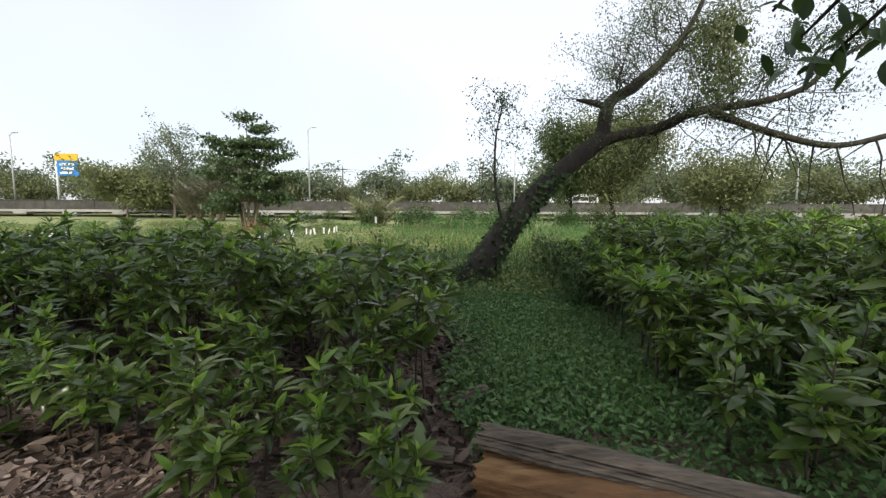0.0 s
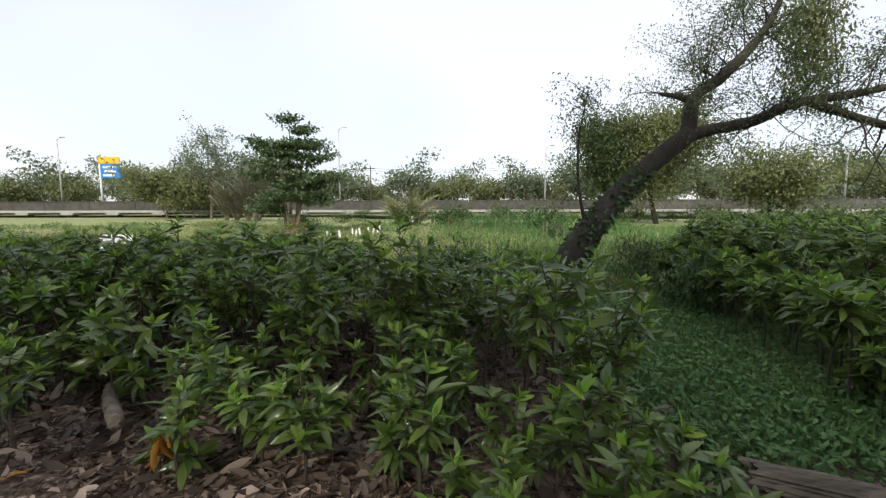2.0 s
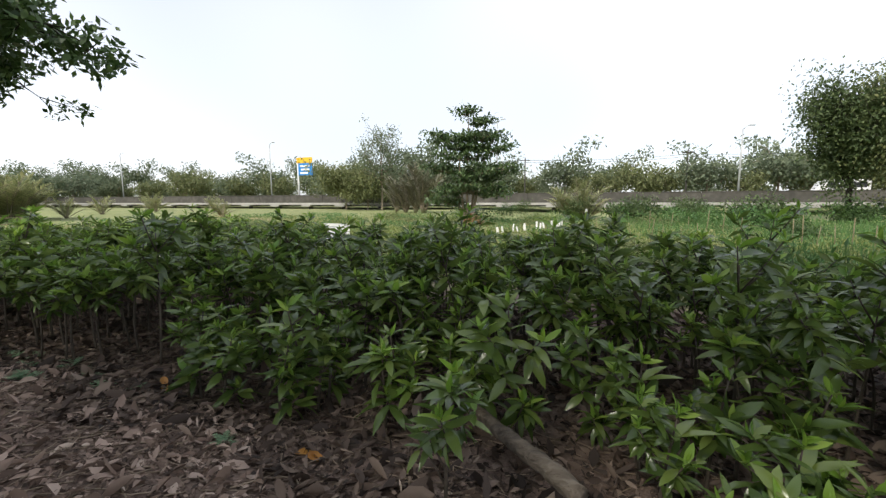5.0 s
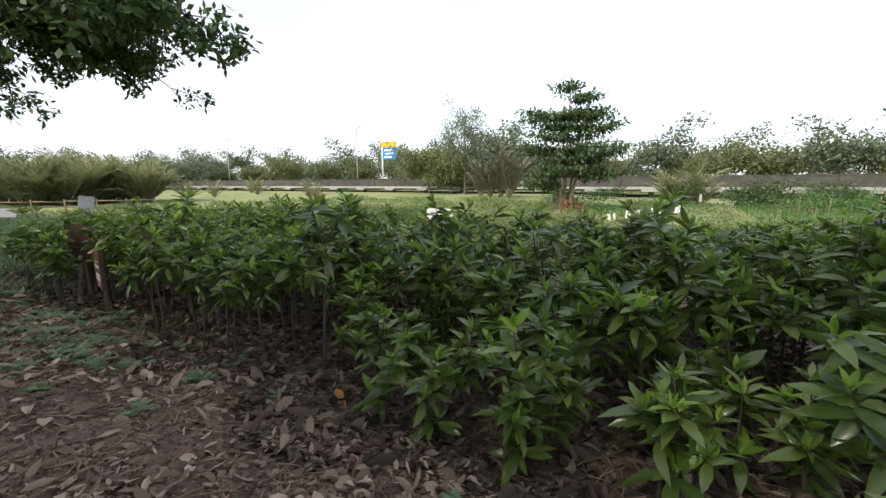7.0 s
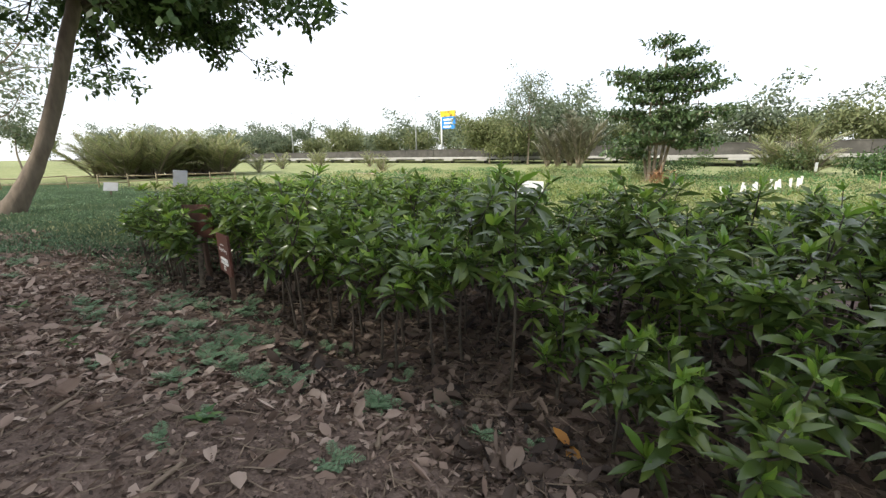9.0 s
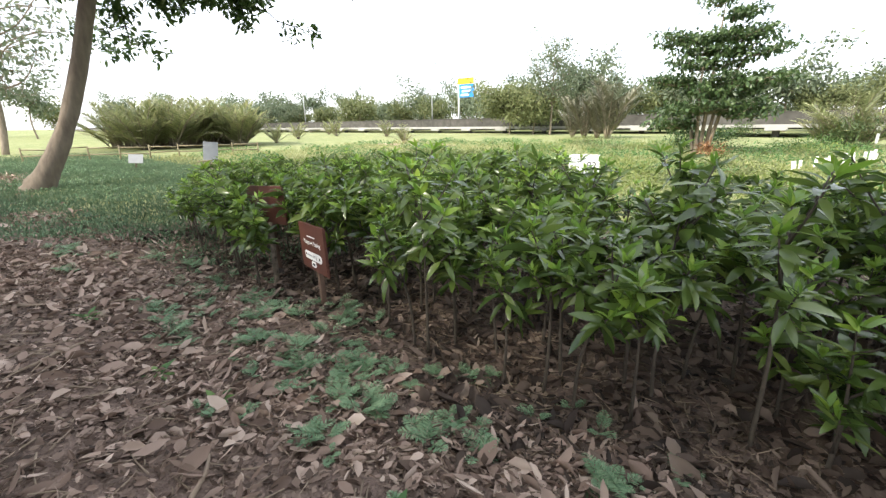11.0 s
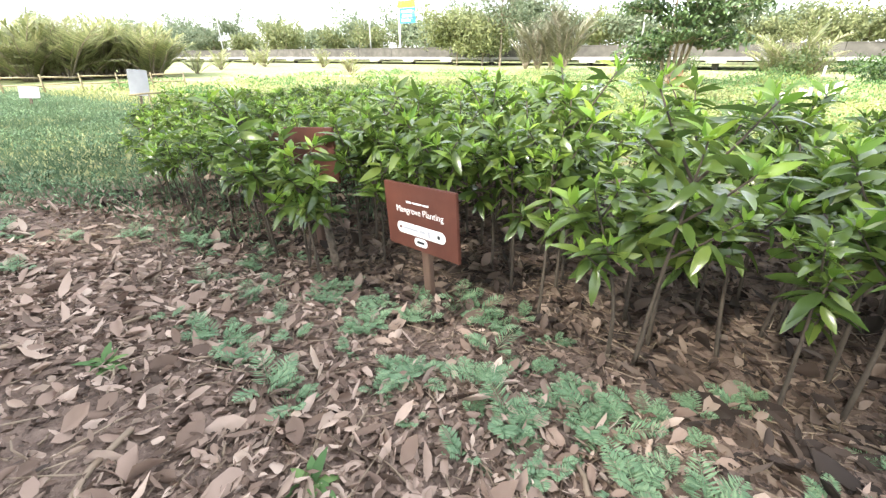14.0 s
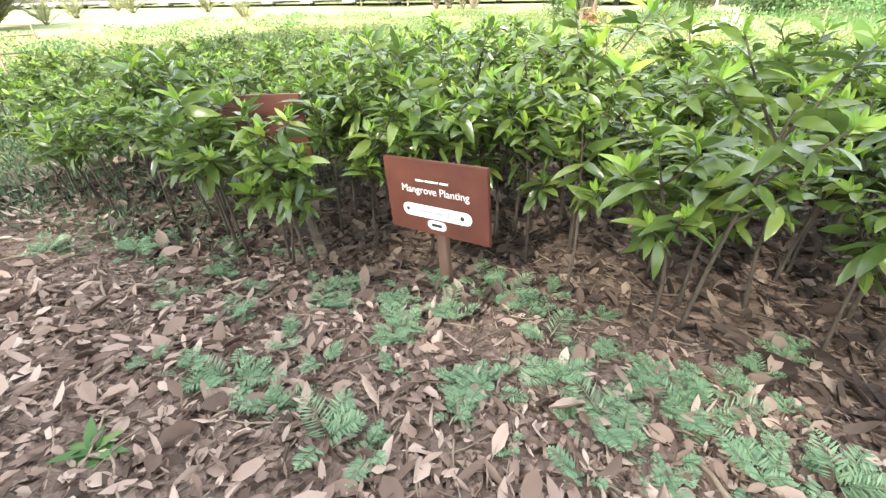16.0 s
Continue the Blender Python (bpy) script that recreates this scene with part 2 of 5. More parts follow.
def tube(points, radii, sides=8, rough=0.0):
    """A tapered limb through points."""
    p, r = np.asarray(points, float), np.asarray(radii, float)
    t = unit(np.gradient(p, axis=0))
    ref = np.array([1.0, 0.13, 0.07]) if abs(t[:, 0]).mean() < 0.75 else np.array([0.1, 0.2, 1.0])
    a = unit(np.cross(t, ref))
    b = np.cross(t, a)
    ang = np.linspace(0, 2 * np.pi, sides, endpoint=False)
    wob = rng.uniform(-1, 1, (len(p), sides))
    wob = 1 + rough * (wob + np.roll(wob, 1, 1) + np.vstack([wob[:1], wob[:-1]])) / 1.8
    ring = p[:, None] + (r[:, None] * wob)[..., None] * (np.cos(ang)[None, :, None] * a[:, None] + np.sin(ang)[None, :, None] * b[:, None])
    k = len(p)
    verts = np.concatenate([ring.reshape(-1, 3), p[:1], p[-1:]])
    quads = [[i * sides + j, i * sides + (j + 1) % sides, (i + 1) * sides + (j + 1) % sides, (i + 1) * sides + j] for i in range(k - 1) for j in range(sides)]
    quads += [[k * sides, (j + 2) % sides, (j + 1) % sides, j] for j in range(0, sides, 2)]
    e = (k - 1) * sides
    quads += [[k * sides + 1, e + j, e + (j + 1) % sides, e + (j + 2) % sides] for j in range(0, sides, 2)]
    return verts, np.array(quads)


def smooth_line(points, radii, steps=5):
    """Catmull-Rom through the points."""
    p = np.asarray(points, float)
    q = np.vstack([2 * p[0] - p[1], p, 2 * p[-1] - p[-2]])
    out, rad = [], []
    for i in range(len(p) - 1):
        for u in np.arange(steps) / steps:
            a, b, c, d = q[i:i + 4]
            out.append(0.5 * (2 * b + (c - a) * u + (2 * a - 5 * b + 4 * c - d) * u * u + (3 * b - a - 3 * c + d) * u ** 3))
            rad.append(radii[i] * (1 - u) + radii[i + 1] * u)
    return np.array(out + [p[-1]]), np.array(rad + [radii[-1]])


def join(pieces):
    verts, quads, at = [], [], 0
    for v, q in pieces:
        verts.append(v)
        quads.append(q + at)
        at += len(v)
    return np.concatenate(verts), np.concatenate(quads)


def piece(name, data, parent=None, label="", kind=""):
    ob = new(name, data)
    if parent is not None:
        ob.parent = parent
    return tagged(ob, label, kind=kind)


def part(name, bm, mat, parent=None, label=""):
    me = bpy.data.meshes.new(name)
    bm.to_mesh(me)
    bm.free()
    me.materials.append(mat)
    return piece(name, me, parent, label)


def box(x0, x1, y0, y1, z0, z1, bevel=0.0, bm=None):
    bm = bm or bmesh.new()
    made = bmesh.ops.create_cube(bm, size=1.0, matrix=Matrix.LocRotScale(((x0 + x1) / 2, (y0 + y1) / 2, (z0 + z1) / 2), None, (x1 - x0, y1 - y0, z1 - z0)))
    if bevel:
        edges = list({e for v in made["verts"] for e in v.link_edges})
        bmesh.ops.bevel(bm, geom=edges, offset=bevel, segments=2, affect="EDGES")
    return bm


def thing(name, label, category, group="", at=None):
    ob = new(name)
    ob.empty_display_size = 0.1
    if at is not None:
        ob.matrix_basis = at
    return tagged(ob, label, category, group)


# ---- ground ----
def walk_line(x):
    return np.interp(x, [-12, -9, -6, -3, 0], [1.1, 1.1, 1.2, 0.75, 0.1])


def ground_z(x, y):
    """The walked bank slopes gently down to the planting bed; a low rise lies in the field."""
    x, y = np.asarray(x, float), np.asarray(y, float)
    d = y - walk_line(x)
    z = np.clip(0.22 - 0.17 * d, -0.15, 0.22)
    rise = np.clip((y - 14) / 16, 0, 1)
    west = np.clip((-14 - x) / 5, 0, 1)
    z = z + 0.08 * rise * rise * (3 - 2 * rise) - 0.5 * np.exp(-((y - 64) / 7) ** 2)
    z = z * (1 - west) + np.maximum(z, 0.02 + 0.1 * np.clip(1 - d / 6, 0, 1)) * west
    near = np.exp(-((x + 5) / 25) ** 2 - ((y - 4) / 18) ** 2)
    return z + near * (0.018 * np.sin(x * 2.1 + 1.3 * np.sin(y * 1.7)) + 0.014 * np.sin(y * 3.1 + x * 0.7))


def graded(dense0, dense1, step, far):
    mid = np.arange(dense0, dense1 + step / 2, step)
    out, s = [], step
    while sum(out) < far:
        s *= 1.25
        out.append(s)
    c = np.cumsum(out)
    return np.concatenate([dense0 - c[::-1], mid, dense1 + c])


gx, gy = graded(-17.0, 6.0, 0.2, 3000), graded(-4.0, 14.0, 0.2, 3000)
GX, GY = np.meshgrid(gx, gy)
gverts = np.stack([GX, GY, ground_z(GX, GY)], -1).reshape(-1, 3)
nx = len(gx)
gi = (np.arange(len(gy) - 1)[:, None] * nx + np.arange(nx - 1)[None]).ravel()
gquads = np.stack([gi, gi + 1, gi + nx + 1, gi + nx], 1)


def ground_material():
    """Bare earth with crumbs on the bank and under the plants, rough grass in the field."""
    m = bpy.data.materials.new("earth_and_grass")
    m.use_nodes = True
    nt = m.node_tree
    link = nt.links.new
    bsdf = nt.nodes["Principled BSDF"]
    geo = nt.nodes.new("ShaderNodeNewGeometry")

    def noise_at(scale, detail=5.0):
        n = nt.nodes.new("ShaderNodeTexNoise")
        n.inputs["Scale"].default_value, n.inputs["Detail"].default_value = scale, detail
        link(geo.outputs["Position"], n.inputs["Vector"])
        return n.outputs["Fac"]

    def ramp_of(fac, stops):
        r = nt.nodes.new("ShaderNodeValToRGB")
        for i, (at, c) in enumerate(stops):
            e = r.color_ramp.elements[i] if i < 2 else r.color_ramp.elements.new(at)
            e.position, e.color = at, (*c, 1)
        link(fac, r.inputs["Fac"])
        return r.outputs["Color"]

    def mix(fac, a, b):
        x = nt.nodes.new("ShaderNodeMix")
        x.data_type = "RGBA"
        link(fac, x.inputs["Factor"])
        link(a, x.inputs["A"])
        link(b, x.inputs["B"])
        return x.outputs["Result"]

    def calc(op, a, b=None, c=None):
        x = nt.nodes.new("ShaderNodeMath")
        x.operation = op
        x.use_clamp = op == "MULTIPLY_ADD"
        for i, v in enumerate((a, b, c)):
            if v is None:
                continue
            if isinstance(v, (int, float)):
                x.inputs[i].default_value = v
            else:
                link(v, x.inputs[i])
        return x.outputs[0]

    grain, clod, patch, wide = noise_at(60), noise_at(9), noise_at(1.3), noise_at(0.11)
    earth = mix(patch, ramp_of(grain, [(0.3, (0.09, 0.063, 0.05)), (0.6, (0.21, 0.152, 0.122)), (0.75, (0.32, 0.245, 0.2))]), ramp_of(clod, [(0.3, (0.1, 0.071, 0.056)), (0.7, (0.25, 0.185, 0.148))]))
    turf = mix(wide, ramp_of(clod, [(0.3, (0.1, 0.145, 0.05)), (0.7, (0.25, 0.285, 0.115))]), ramp_of(patch, [(0.35, (0.2, 0.225, 0.095)), (0.55, (0.36, 0.355, 0.17)), (0.75, (0.52, 0.465, 0.28))]))
    sep = nt.nodes.new("ShaderNodeSeparateXYZ")
    link(geo.outputs["Position"], sep.inputs[0])
    wob = calc("MULTIPLY", calc("SUBTRACT", patch, 0.5), 6.0)
    back = calc("MULTIPLY_ADD", calc("ADD", sep.outputs["Y"], wob), 0.6, -4.6)
    west = calc("MULTIPLY", calc("MULTIPLY_ADD", calc("ADD", sep.outputs["X"], wob), -0.5, -7.6), calc("MULTIPLY_ADD", calc("ADD", sep.outputs["Y"], wob), 0.6, -0.6))
    gap = calc("MULTIPLY", calc("MULTIPLY_ADD", sep.outputs["X"], 2.0, -0.6), calc("MULTIPLY_ADD", sep.outputs["Y"], 0.8, -2.6))
    link(mix(calc("MAXIMUM", calc("MAXIMUM", back, west), gap), earth, turf), bsdf.inputs["Base Color"])
    bsdf.inputs["Roughness"].default_value = 0.95
    bsdf.inputs["Specular IOR Level"].default_value = 0.2
    b = nt.nodes.new("ShaderNodeBump")
    b.inputs["Strength"].default_value, b.inputs["Distance"].default_value = 0.7, 0.02
    link(calc("ADD", clod, grain), b.inputs["Height"])
    link(b.outputs["Normal"], bsdf.inputs["Normal"])
    return m


ground = tagged(new("ground", quad_mesh("ground", gverts, gquads, ground_material())), "brown earth bank with leaf litter, giving way to a rough grassy field", "ground", kind="structure")


# ---- the leaning tree and other trees ----
def twig_leaves(tips, count, reach, length, width, droop=0.35, flat=1.0, rows=ROWS_SHORT):
    """Leaves scattered round twig tips."""
    tips = np.asarray(tips, float)
    i = rng.integers(0, len(tips), count)
    off = np.clip(rng.normal(0, 1, (count, 3)), -1.7, 1.7) * reach * np.array([1, 1, flat])
    way = unit(rng.normal(0, 1, (count, 3)) + np.array([0, 0, -droop]))
    return blades(tips[i] + off, way, rng.normal(0, 0.4, (count, 3)) + UP, rng.uniform(0.6, 1.2, count) * length, rng.uniform(0.7, 1.2, count) * width, 0.2, 0.12, rows)


def twigs_from(start, toward, count, spread, length, radius=0.012, sag=0.0):
    """Thin twigs leaving near a line of points; returns tubes and their outer points."""
    out, tips = [], []
    start = np.asarray(start, float)
    for _ in range(count):
        p = start[rng.integers(0, len(start))]
        w = unit(np.asarray(toward, float) + rng.normal(0, spread, 3))
        n = length * rng.uniform(0.5, 1.2)
        pts = [p]
        for k in range(4):
            w = unit(w + rng.normal(0, 0.25, 3) + np.array([0, 0, -sag]))
            pts.append(pts[-1] + w * n / 4)
        out.append(tube(pts, np.linspace(radius, radius * 0.3, 5), 5))
        tips += pts[2:]
    return out, np.array(tips)


lean = thing("leaning_tree", "old leaning tree with dark mossy bark and sparse small leaves", "tree")
trunk_line, trunk_r = smooth_line([(0.45, 8.65, -0.35), (0.82, 8.8, 0.1), (1.57, 9.1, 1.18), (2.64, 9.5, 2.23), (3.76, 9.8, 3.11)], [0.46, 0.35, 0.25, 0.205, 0.195], 9)
limb_a, ra = smooth_line([(3.76, 9.8, 3.11), (3.97, 10.0, 3.94), (4.87, 10.5, 4.57), (6.03, 11.2, 5.6), (7.01, 12.0, 6.73), (7.97, 12.8, 8.26)], [0.18, 0.14, 0.125, 0.1, 0.075, 0.05])
limb_b, rb = smooth_line([(3.7, 9.8, 3.05), (4.16, 9.7, 3.17), (4.96, 9.5, 3.33), (5.64, 9.3, 3.64), (6.79, 9.1, 3.78), (7.62, 8.9, 4.04), (8.13, 8.8, 4.55), (9.2, 8.6, 5.2)], [0.17, 0.125, 0.11, 0.1, 0.075, 0.06, 0.045, 0.03])
limb_c, rc = smooth_line([(5.9, 9.25, 3.62), (6.63, 9.0, 3.26), (7.13, 8.7, 3.0), (7.92, 8.4, 2.78), (9.04, 8.2, 3.04), (10.2, 8.0, 3.5)], [0.1, 0.075, 0.065, 0.06, 0.05, 0.03])
snag_line, rs = smooth_line([(3.95, 9.98, 3.85), (3.6, 10.05, 3.98), (3.22, 10.1, 4.06)], [0.09, 0.07, 0.03])
piece("trunk", quad_mesh("trunk", *tube(trunk_line, trunk_r, 22, 0.11), BARK), lean, "dark mossy leaning trunk")
for line, r in ((limb_a, ra), (limb_b, rb), (limb_c, rc), (snag_line, rs)):
    piece("limb", quad_mesh("limb", *tube(line, r, 10, 0.12), BARK), lean)
tw1, tips1 = twigs_from(limb_a[4:], (-0.1, 0, 0.35), 85, 0.8, 2.0, 0.014)
tw2, tips2 = twigs_from(limb_b[9:], (0.2, 0, 0.35), 75, 0.8, 1.7, 0.012)
tw3, tips3 = twigs_from(limb_c[5:], (0.2, 0, -0.5), 18, 0.5, 1.3, 0.022, 0.14)
piece("twigwork", quad_mesh("twigwork", *join(tw1 + tw2 + tw3), BARK), lean, "bare crooked twigs", "stuff")
piece("crown", quad_mesh("crown", *join([twig_leaves(tips1, 15500, 0.17, 0.062, 0.032), twig_leaves(tips2, 12500, 0.17, 0.062, 0.032), twig_leaves(tips3, 700, 0.12, 0.06, 0.03)]), FINE_LEAF), lean, "sparse small olive-green leaves")
tuft = np.array([(7.2, 11.0, 6.1), (7.3, 11.0, 5.6), (7.15, 10.9, 5.1), (7.35, 11.1, 4.75), (6.95, 11.0, 5.8)])
piece("leaf_tuft", quad_mesh("leaf_tuft", *twig_leaves(tuft, 3400, 0.3, 0.11, 0.055, 0.8), OLIVE_LEAF), lean, "dense hanging clump of yellow-green leaves", "stuff")
shoot, rsh = smooth_line([(1.4, 9.05, 1.0), (1.2, 9.05, 2.0), (1.2, 9.1, 3.0), (1.35, 9.1, 3.8)], [0.04, 0.03, 0.02, 0.008])
piece("shoot", quad_mesh("shoot", *tube(shoot, rsh, 7), BARK), lean)
tw4, tips4 = twigs_from(shoot[5:], (0, 0, 0.4), 26, 0.8, 0.9, 0.008)
piece("twigwork", quad_mesh("twigwork", *join(tw4), BARK), lean, "thin upright twigs", "stuff")
piece("shoot_leaves", quad_mesh("shoot_leaves", *twig_leaves(tips4, 1300, 0.12, 0.065, 0.035), FINE_LEAF), lean, "sparse small leaves on upright shoots", "stuff")
# creeper leaves on the lower trunk
k = rng.integers(2, 28, 2000)
creep = trunk_line[k] + unit(rng.normal(0, 1, (2000, 3))) * (trunk_r[k, None] * 1.02)
piece("creeper", quad_mesh("creeper", *blades(creep, rng.normal(0, 1, (2000, 3)) + [0, -0.4, -0.6], rng.normal(0, 0.4, (2000, 3)) + [0, -1, 0.3], 0.13, 0.08, 0.2, rows=ROWS_SHORT), BROAD_LEAF), lean, "dark creeper leaves on the bark")


def branching(base, lean_way, height, spread, levels, limbs, r0):
    """A trunk with limbs; returns tubes of the wood and the limb tips."""
    base = np.asarray(base, float)
    top = base + np.array([lean_way[0], lean_way[1], 1.0]) * height * 0.55
    mid = (base + top) / 2 + rng.normal(0, 0.03, 3) * height
    line, r = smooth_line([base, mid, top], [r0, r0 * 0.75, r0 * 0.5])
    wood, tips = [tube(line, r, 8, 0.06)], []
    for i in range(limbs):
        a = 2 * np.pi * (i + rng.uniform(-0.3, 0.3)) / limbs
        s = line[rng.integers(len(line) // 2, len(line))]
        w = np.array([np.cos(a) * spread, np.sin(a) * spread, height * rng.uniform(0.15, 0.45)])
        e = s + w * rng.uniform(0.6, 1.0)
        l2, r2 = smooth_line([s, (s + e) / 2 + rng.normal(0, 0.05, 3) * height, e], [r0 * 0.4, r0 * 0.25, r0 * 0.08], 4)
        wood.append(tube(l2, r2, 5))
        tips += list(l2[3:])
        for _ in range(levels):
            q = l2[rng.integers(3, len(l2))]
            f = q + np.clip(rng.normal(0, 0.3, 3), -0.45, 0.45) * np.array([spread, spread, height * 0.3])
            wood.append(tube([q, (q + f) / 2 + rng.normal(0, 0.04, 3) * spread, f], [r0 * 0.12, r0 * 0.08, r0 * 0.03], 4))
            tips += [f, (q + f) / 2]
    return wood, np.array(tips)


def crown_flakes(tips, count, reach, size, flat=0.7, hang=0.0):
    tips = np.asarray(tips, float)
    i = rng.integers(0, len(tips), count)
    base = tips[i] + np.clip(rng.normal(0, 1, (count, 3)), -1.6, 1.6) * reach * np.array([1, 1, flat])
    way = unit(rng.normal(0, 1, (count, 3)) + np.array([0, 0, -hang]))
    return flakes(base, way, rng.normal(0, 0.6, (count, 3)) + UP, rng.uniform(0.6, 1.3, count) * size, rng.uniform(0.35, 0.6, count) * size)


def tree(name, label, at, height, spread, leaf, bark, count, reach, size, limbs=7, levels=5, lean_way=(0, 0), r0=0.16, hang=0.0, group="", flat=0.7):
    ob = thing(name, label, "tree", group, pose(*at))
    wood, tips = branching((0, 0, -0.3), lean_way, height, spread, levels, limbs, r0)
    piece("trunk", quad_mesh("trunk", *join(wood), bark), ob)
    piece("crown", quad_mesh("crown", *crown_flakes(tips, count, reach, size, flat, hang), leaf), ob)
    return ob


# layered young tree in the field: tiers of flat foliage on several stems
almond = thing("field_tree", "young layered tree with dark green tiers of broad leaves", "tree", at=pose(-11.7, 25.7, -0.12))
stems = []
for x0, x1, x2, sy, hh in ((-0.3, -0.9, -1.6, 0.3, 4.6), (-0.05, 0.05, 0.1, -0.1, 7.1), (0.15, 0.85, 1.7, 0.2, 5.6), (-0.15, -0.35, -0.2, -0.5, 5.6), (0.1, 0.4, 0.9, 0.6, 6.2)):
    line, r = smooth_line([(x0, sy * 0.2, -0.3), ((x0 + x1) / 2, sy * 0.6, hh * 0.3), (x1, sy, hh * 0.65), (x2, sy, hh)], [0.1, 0.075, 0.05, 0.015])
    stems.append(tube(line, r, 7, 0.05))
piece("trunk", quad_mesh("trunk", *join(stems), PALE_BARK), almond)
for cx, rx, tier_z, n in ((-0.2, 0.7, 7.05, 5), (0.95, 0.85, 6.35, 8), (-1.35, 1.5, 5.55, 16), (1.05, 1.45, 5.5, 17), (0.0, 1.6, 4.95, 18), (2.3, 0.75, 4.75, 6), (-0.3, 1.9, 4.35, 16),
                          (-1.9, 1.15, 3.65, 11), (1.4, 2.0, 3.5, 25), (0.4, 1.7, 3.0, 20), (-0.2, 2.5, 2.35, 30), (1.7, 1.0, 2.1, 10), (-1.6, 1.2, 1.6, 14)):
    wood, tips = [], []
    for i in range(n):
        a = 2 * np.pi * (i + rng.uniform(-0.4, 0.4)) / n
        rr = math.sqrt(rng.uniform(0.04, 1.05))
        e = np.array([cx + np.cos(a) * rr * rx, np.sin(a) * rr * max(rx, 1.0), tier_z + rng.uniform(-0.2, 0.24)])
        st = np.array([cx * 0.5, 0, tier_z - 0.35])
        wood.append(tube([st, (st + e) / 2 + [0, 0, -0.05], e], [0.028, 0.02, 0.008], 4))
        tips += [e, st * 0.2 + e * 0.8]
        if rr > 0.6:
            tips.append(st * 0.45 + e * 0.55)
    tagged(piece("branchwork", quad_mesh("branchwork", *join(wood), PALE_BARK), almond), kind="stuff")
    piece("foliage_tier", quad_mesh("foliage_tier", *twig_leaves(tips, n * 54, 0.27, 0.24, 0.13, 0.0, 0.32), ALMOND_LEAF), almond, kind="stuff")
dead = np.array([(0.5, -0.5, 0.5), (0.2, -0.6, 0.35), (0.75, -0.3, 0.25), (0.4, -0.5, 0.2)])
piece("dead_fronds", quad_mesh("dead_fronds", *twig_leaves(dead, 260, 0.24, 0.45, 0.06, 0.5, 0.6), RUSTY), almond, "orange-brown dead fronds at the foot")

# shade tree at the far end of the path, with a drooping crown
shade = thing("shade_tree", "tall shade tree with a curved pale trunk and dark drooping crown", "tree")
line, r = smooth_line([(-22.4, 2.25, -0.2), (-22.35, 2.45, 0.15), (-22.3, 2.72, 0.6), (-22.3, 3.2, 1.5), (-22.3, 3.78, 2.98), (-22.3, 4.3, 4.66), (-22.3, 4.75, 6.1), (-22.4, 5.2, 8.5)], [0.46, 0.33, 0.235, 0.2, 0.19, 0.185, 0.17, 0.12])
piece("trunk", quad_mesh("trunk", *tube(line, r, 14, 0.07), BROWN_BARK), shade, "grey-brown trunk leaning and curved")
limbs, tips = [], []
for i in range(54):
    a = rng.uniform(0, 2 * np.pi)
    s = np.array([-22.35, 4.8, rng.uniform(5.7, 8.2)])
    reach = rng.uniform(2.5, 6.7)
    e = s + np.array([np.cos(a) * reach, np.sin(a) * reach * 1.1, rng.uniform(-0.2, 2.4) - 0.046 * reach ** 2])
    l2, r2 = smooth_line([s, (s + e) / 2 + [0, 0, 0.7], e], [0.1, 0.06, 0.015], 6)
    limbs.append(tube(l2, r2, 6))
    for q in l2[5:]:
        for _ in range(3):
            w = q + rng.normal(0, 0.55, 3) * [1, 1, 0.6] + [0, 0, -0.15]
            limbs.append(tube([q, (q + w) / 2, w], [0.02, 0.014, 0.006], 4))
            tips.append(w)
piece("branchwork", quad_mesh("branchwork", *join(limbs), BARK), shade, kind="stuff")
piece("crown", quad_mesh("crown", *crown_flakes(tips, 38000, 0.19, 0.29, 1.0, 0.4), BROAD_LEAF), shade, "dark broad leaves in drooping bunches")

# tree beside the start of the path: only its low bough hangs into the view
over = thing("overhanging_tree", "broad-leaved tree whose dark bough hangs over the path", "tree")
line, r = smooth_line([(0.9, -6.2, -0.1), (0.8, -5.8, 3.0), (0.6, -5.4, 8.4), (0.2, -5.2, 14.5)], [0.45, 0.36, 0.3, 0.12])
piece("trunk", quad_mesh("trunk", *tube(line, r, 12, 0.05), BARK), over)
boughs, otips, ctips = [], [], []
for e in ((1.8, 2.35, 2.56), (1.92, 2.3, 2.4), (2.05, 2.2, 2.32), (2.16, 2.1, 2.36), (2.1, 2.12, 2.5), (2.35, 2.2, 2.55)):
    s, e = np.array([0.75, -5.6, 5.0]), np.array(e)
    l2, r2 = smooth_line([s, (s + e) / 2 + [0.7, 0, 0.7], e], [0.1, 0.06, 0.008], 8)
    boughs.append(tube(l2, r2, 6))
    otips += list(l2[14:])
# High crown is out of view; spread and thinned to set the shade.
for i in range(54):
    a = rng.uniform(0, 2 * np.pi)
    s = np.array([0.45, -5.3, rng.uniform(6.0, 14.0)])
    e = np.array([-3.6 + math.cos(a) * rng.uniform(2, 6.6), -4.6 + math.sin(a) * rng.uniform(1, 4.6), s[2] + rng.uniform(-0.5, 3.6)])
    l2, r2 = smooth_line([s, (s + e) / 2 + [0, 0, 0.8], e], [0.1, 0.06, 0.015], 6)
    boughs.append(tube(l2, r2, 6))
    for q in l2[4:]:
        ctips += [q + rng.normal(0, 0.5, 3) for _ in range(3)]
piece("branchwork", quad_mesh("branchwork", *join(boughs), BARK), over, kind="stuff")
piece("hanging_leaves", quad_mesh("hanging_leaves", *twig_leaves(otips, 150, 0.1, 0.15, 0.07, 0.6, rows=ROWS_FULL), BROAD_LEAF), over, "dark broad leaves at the end of a low bough")
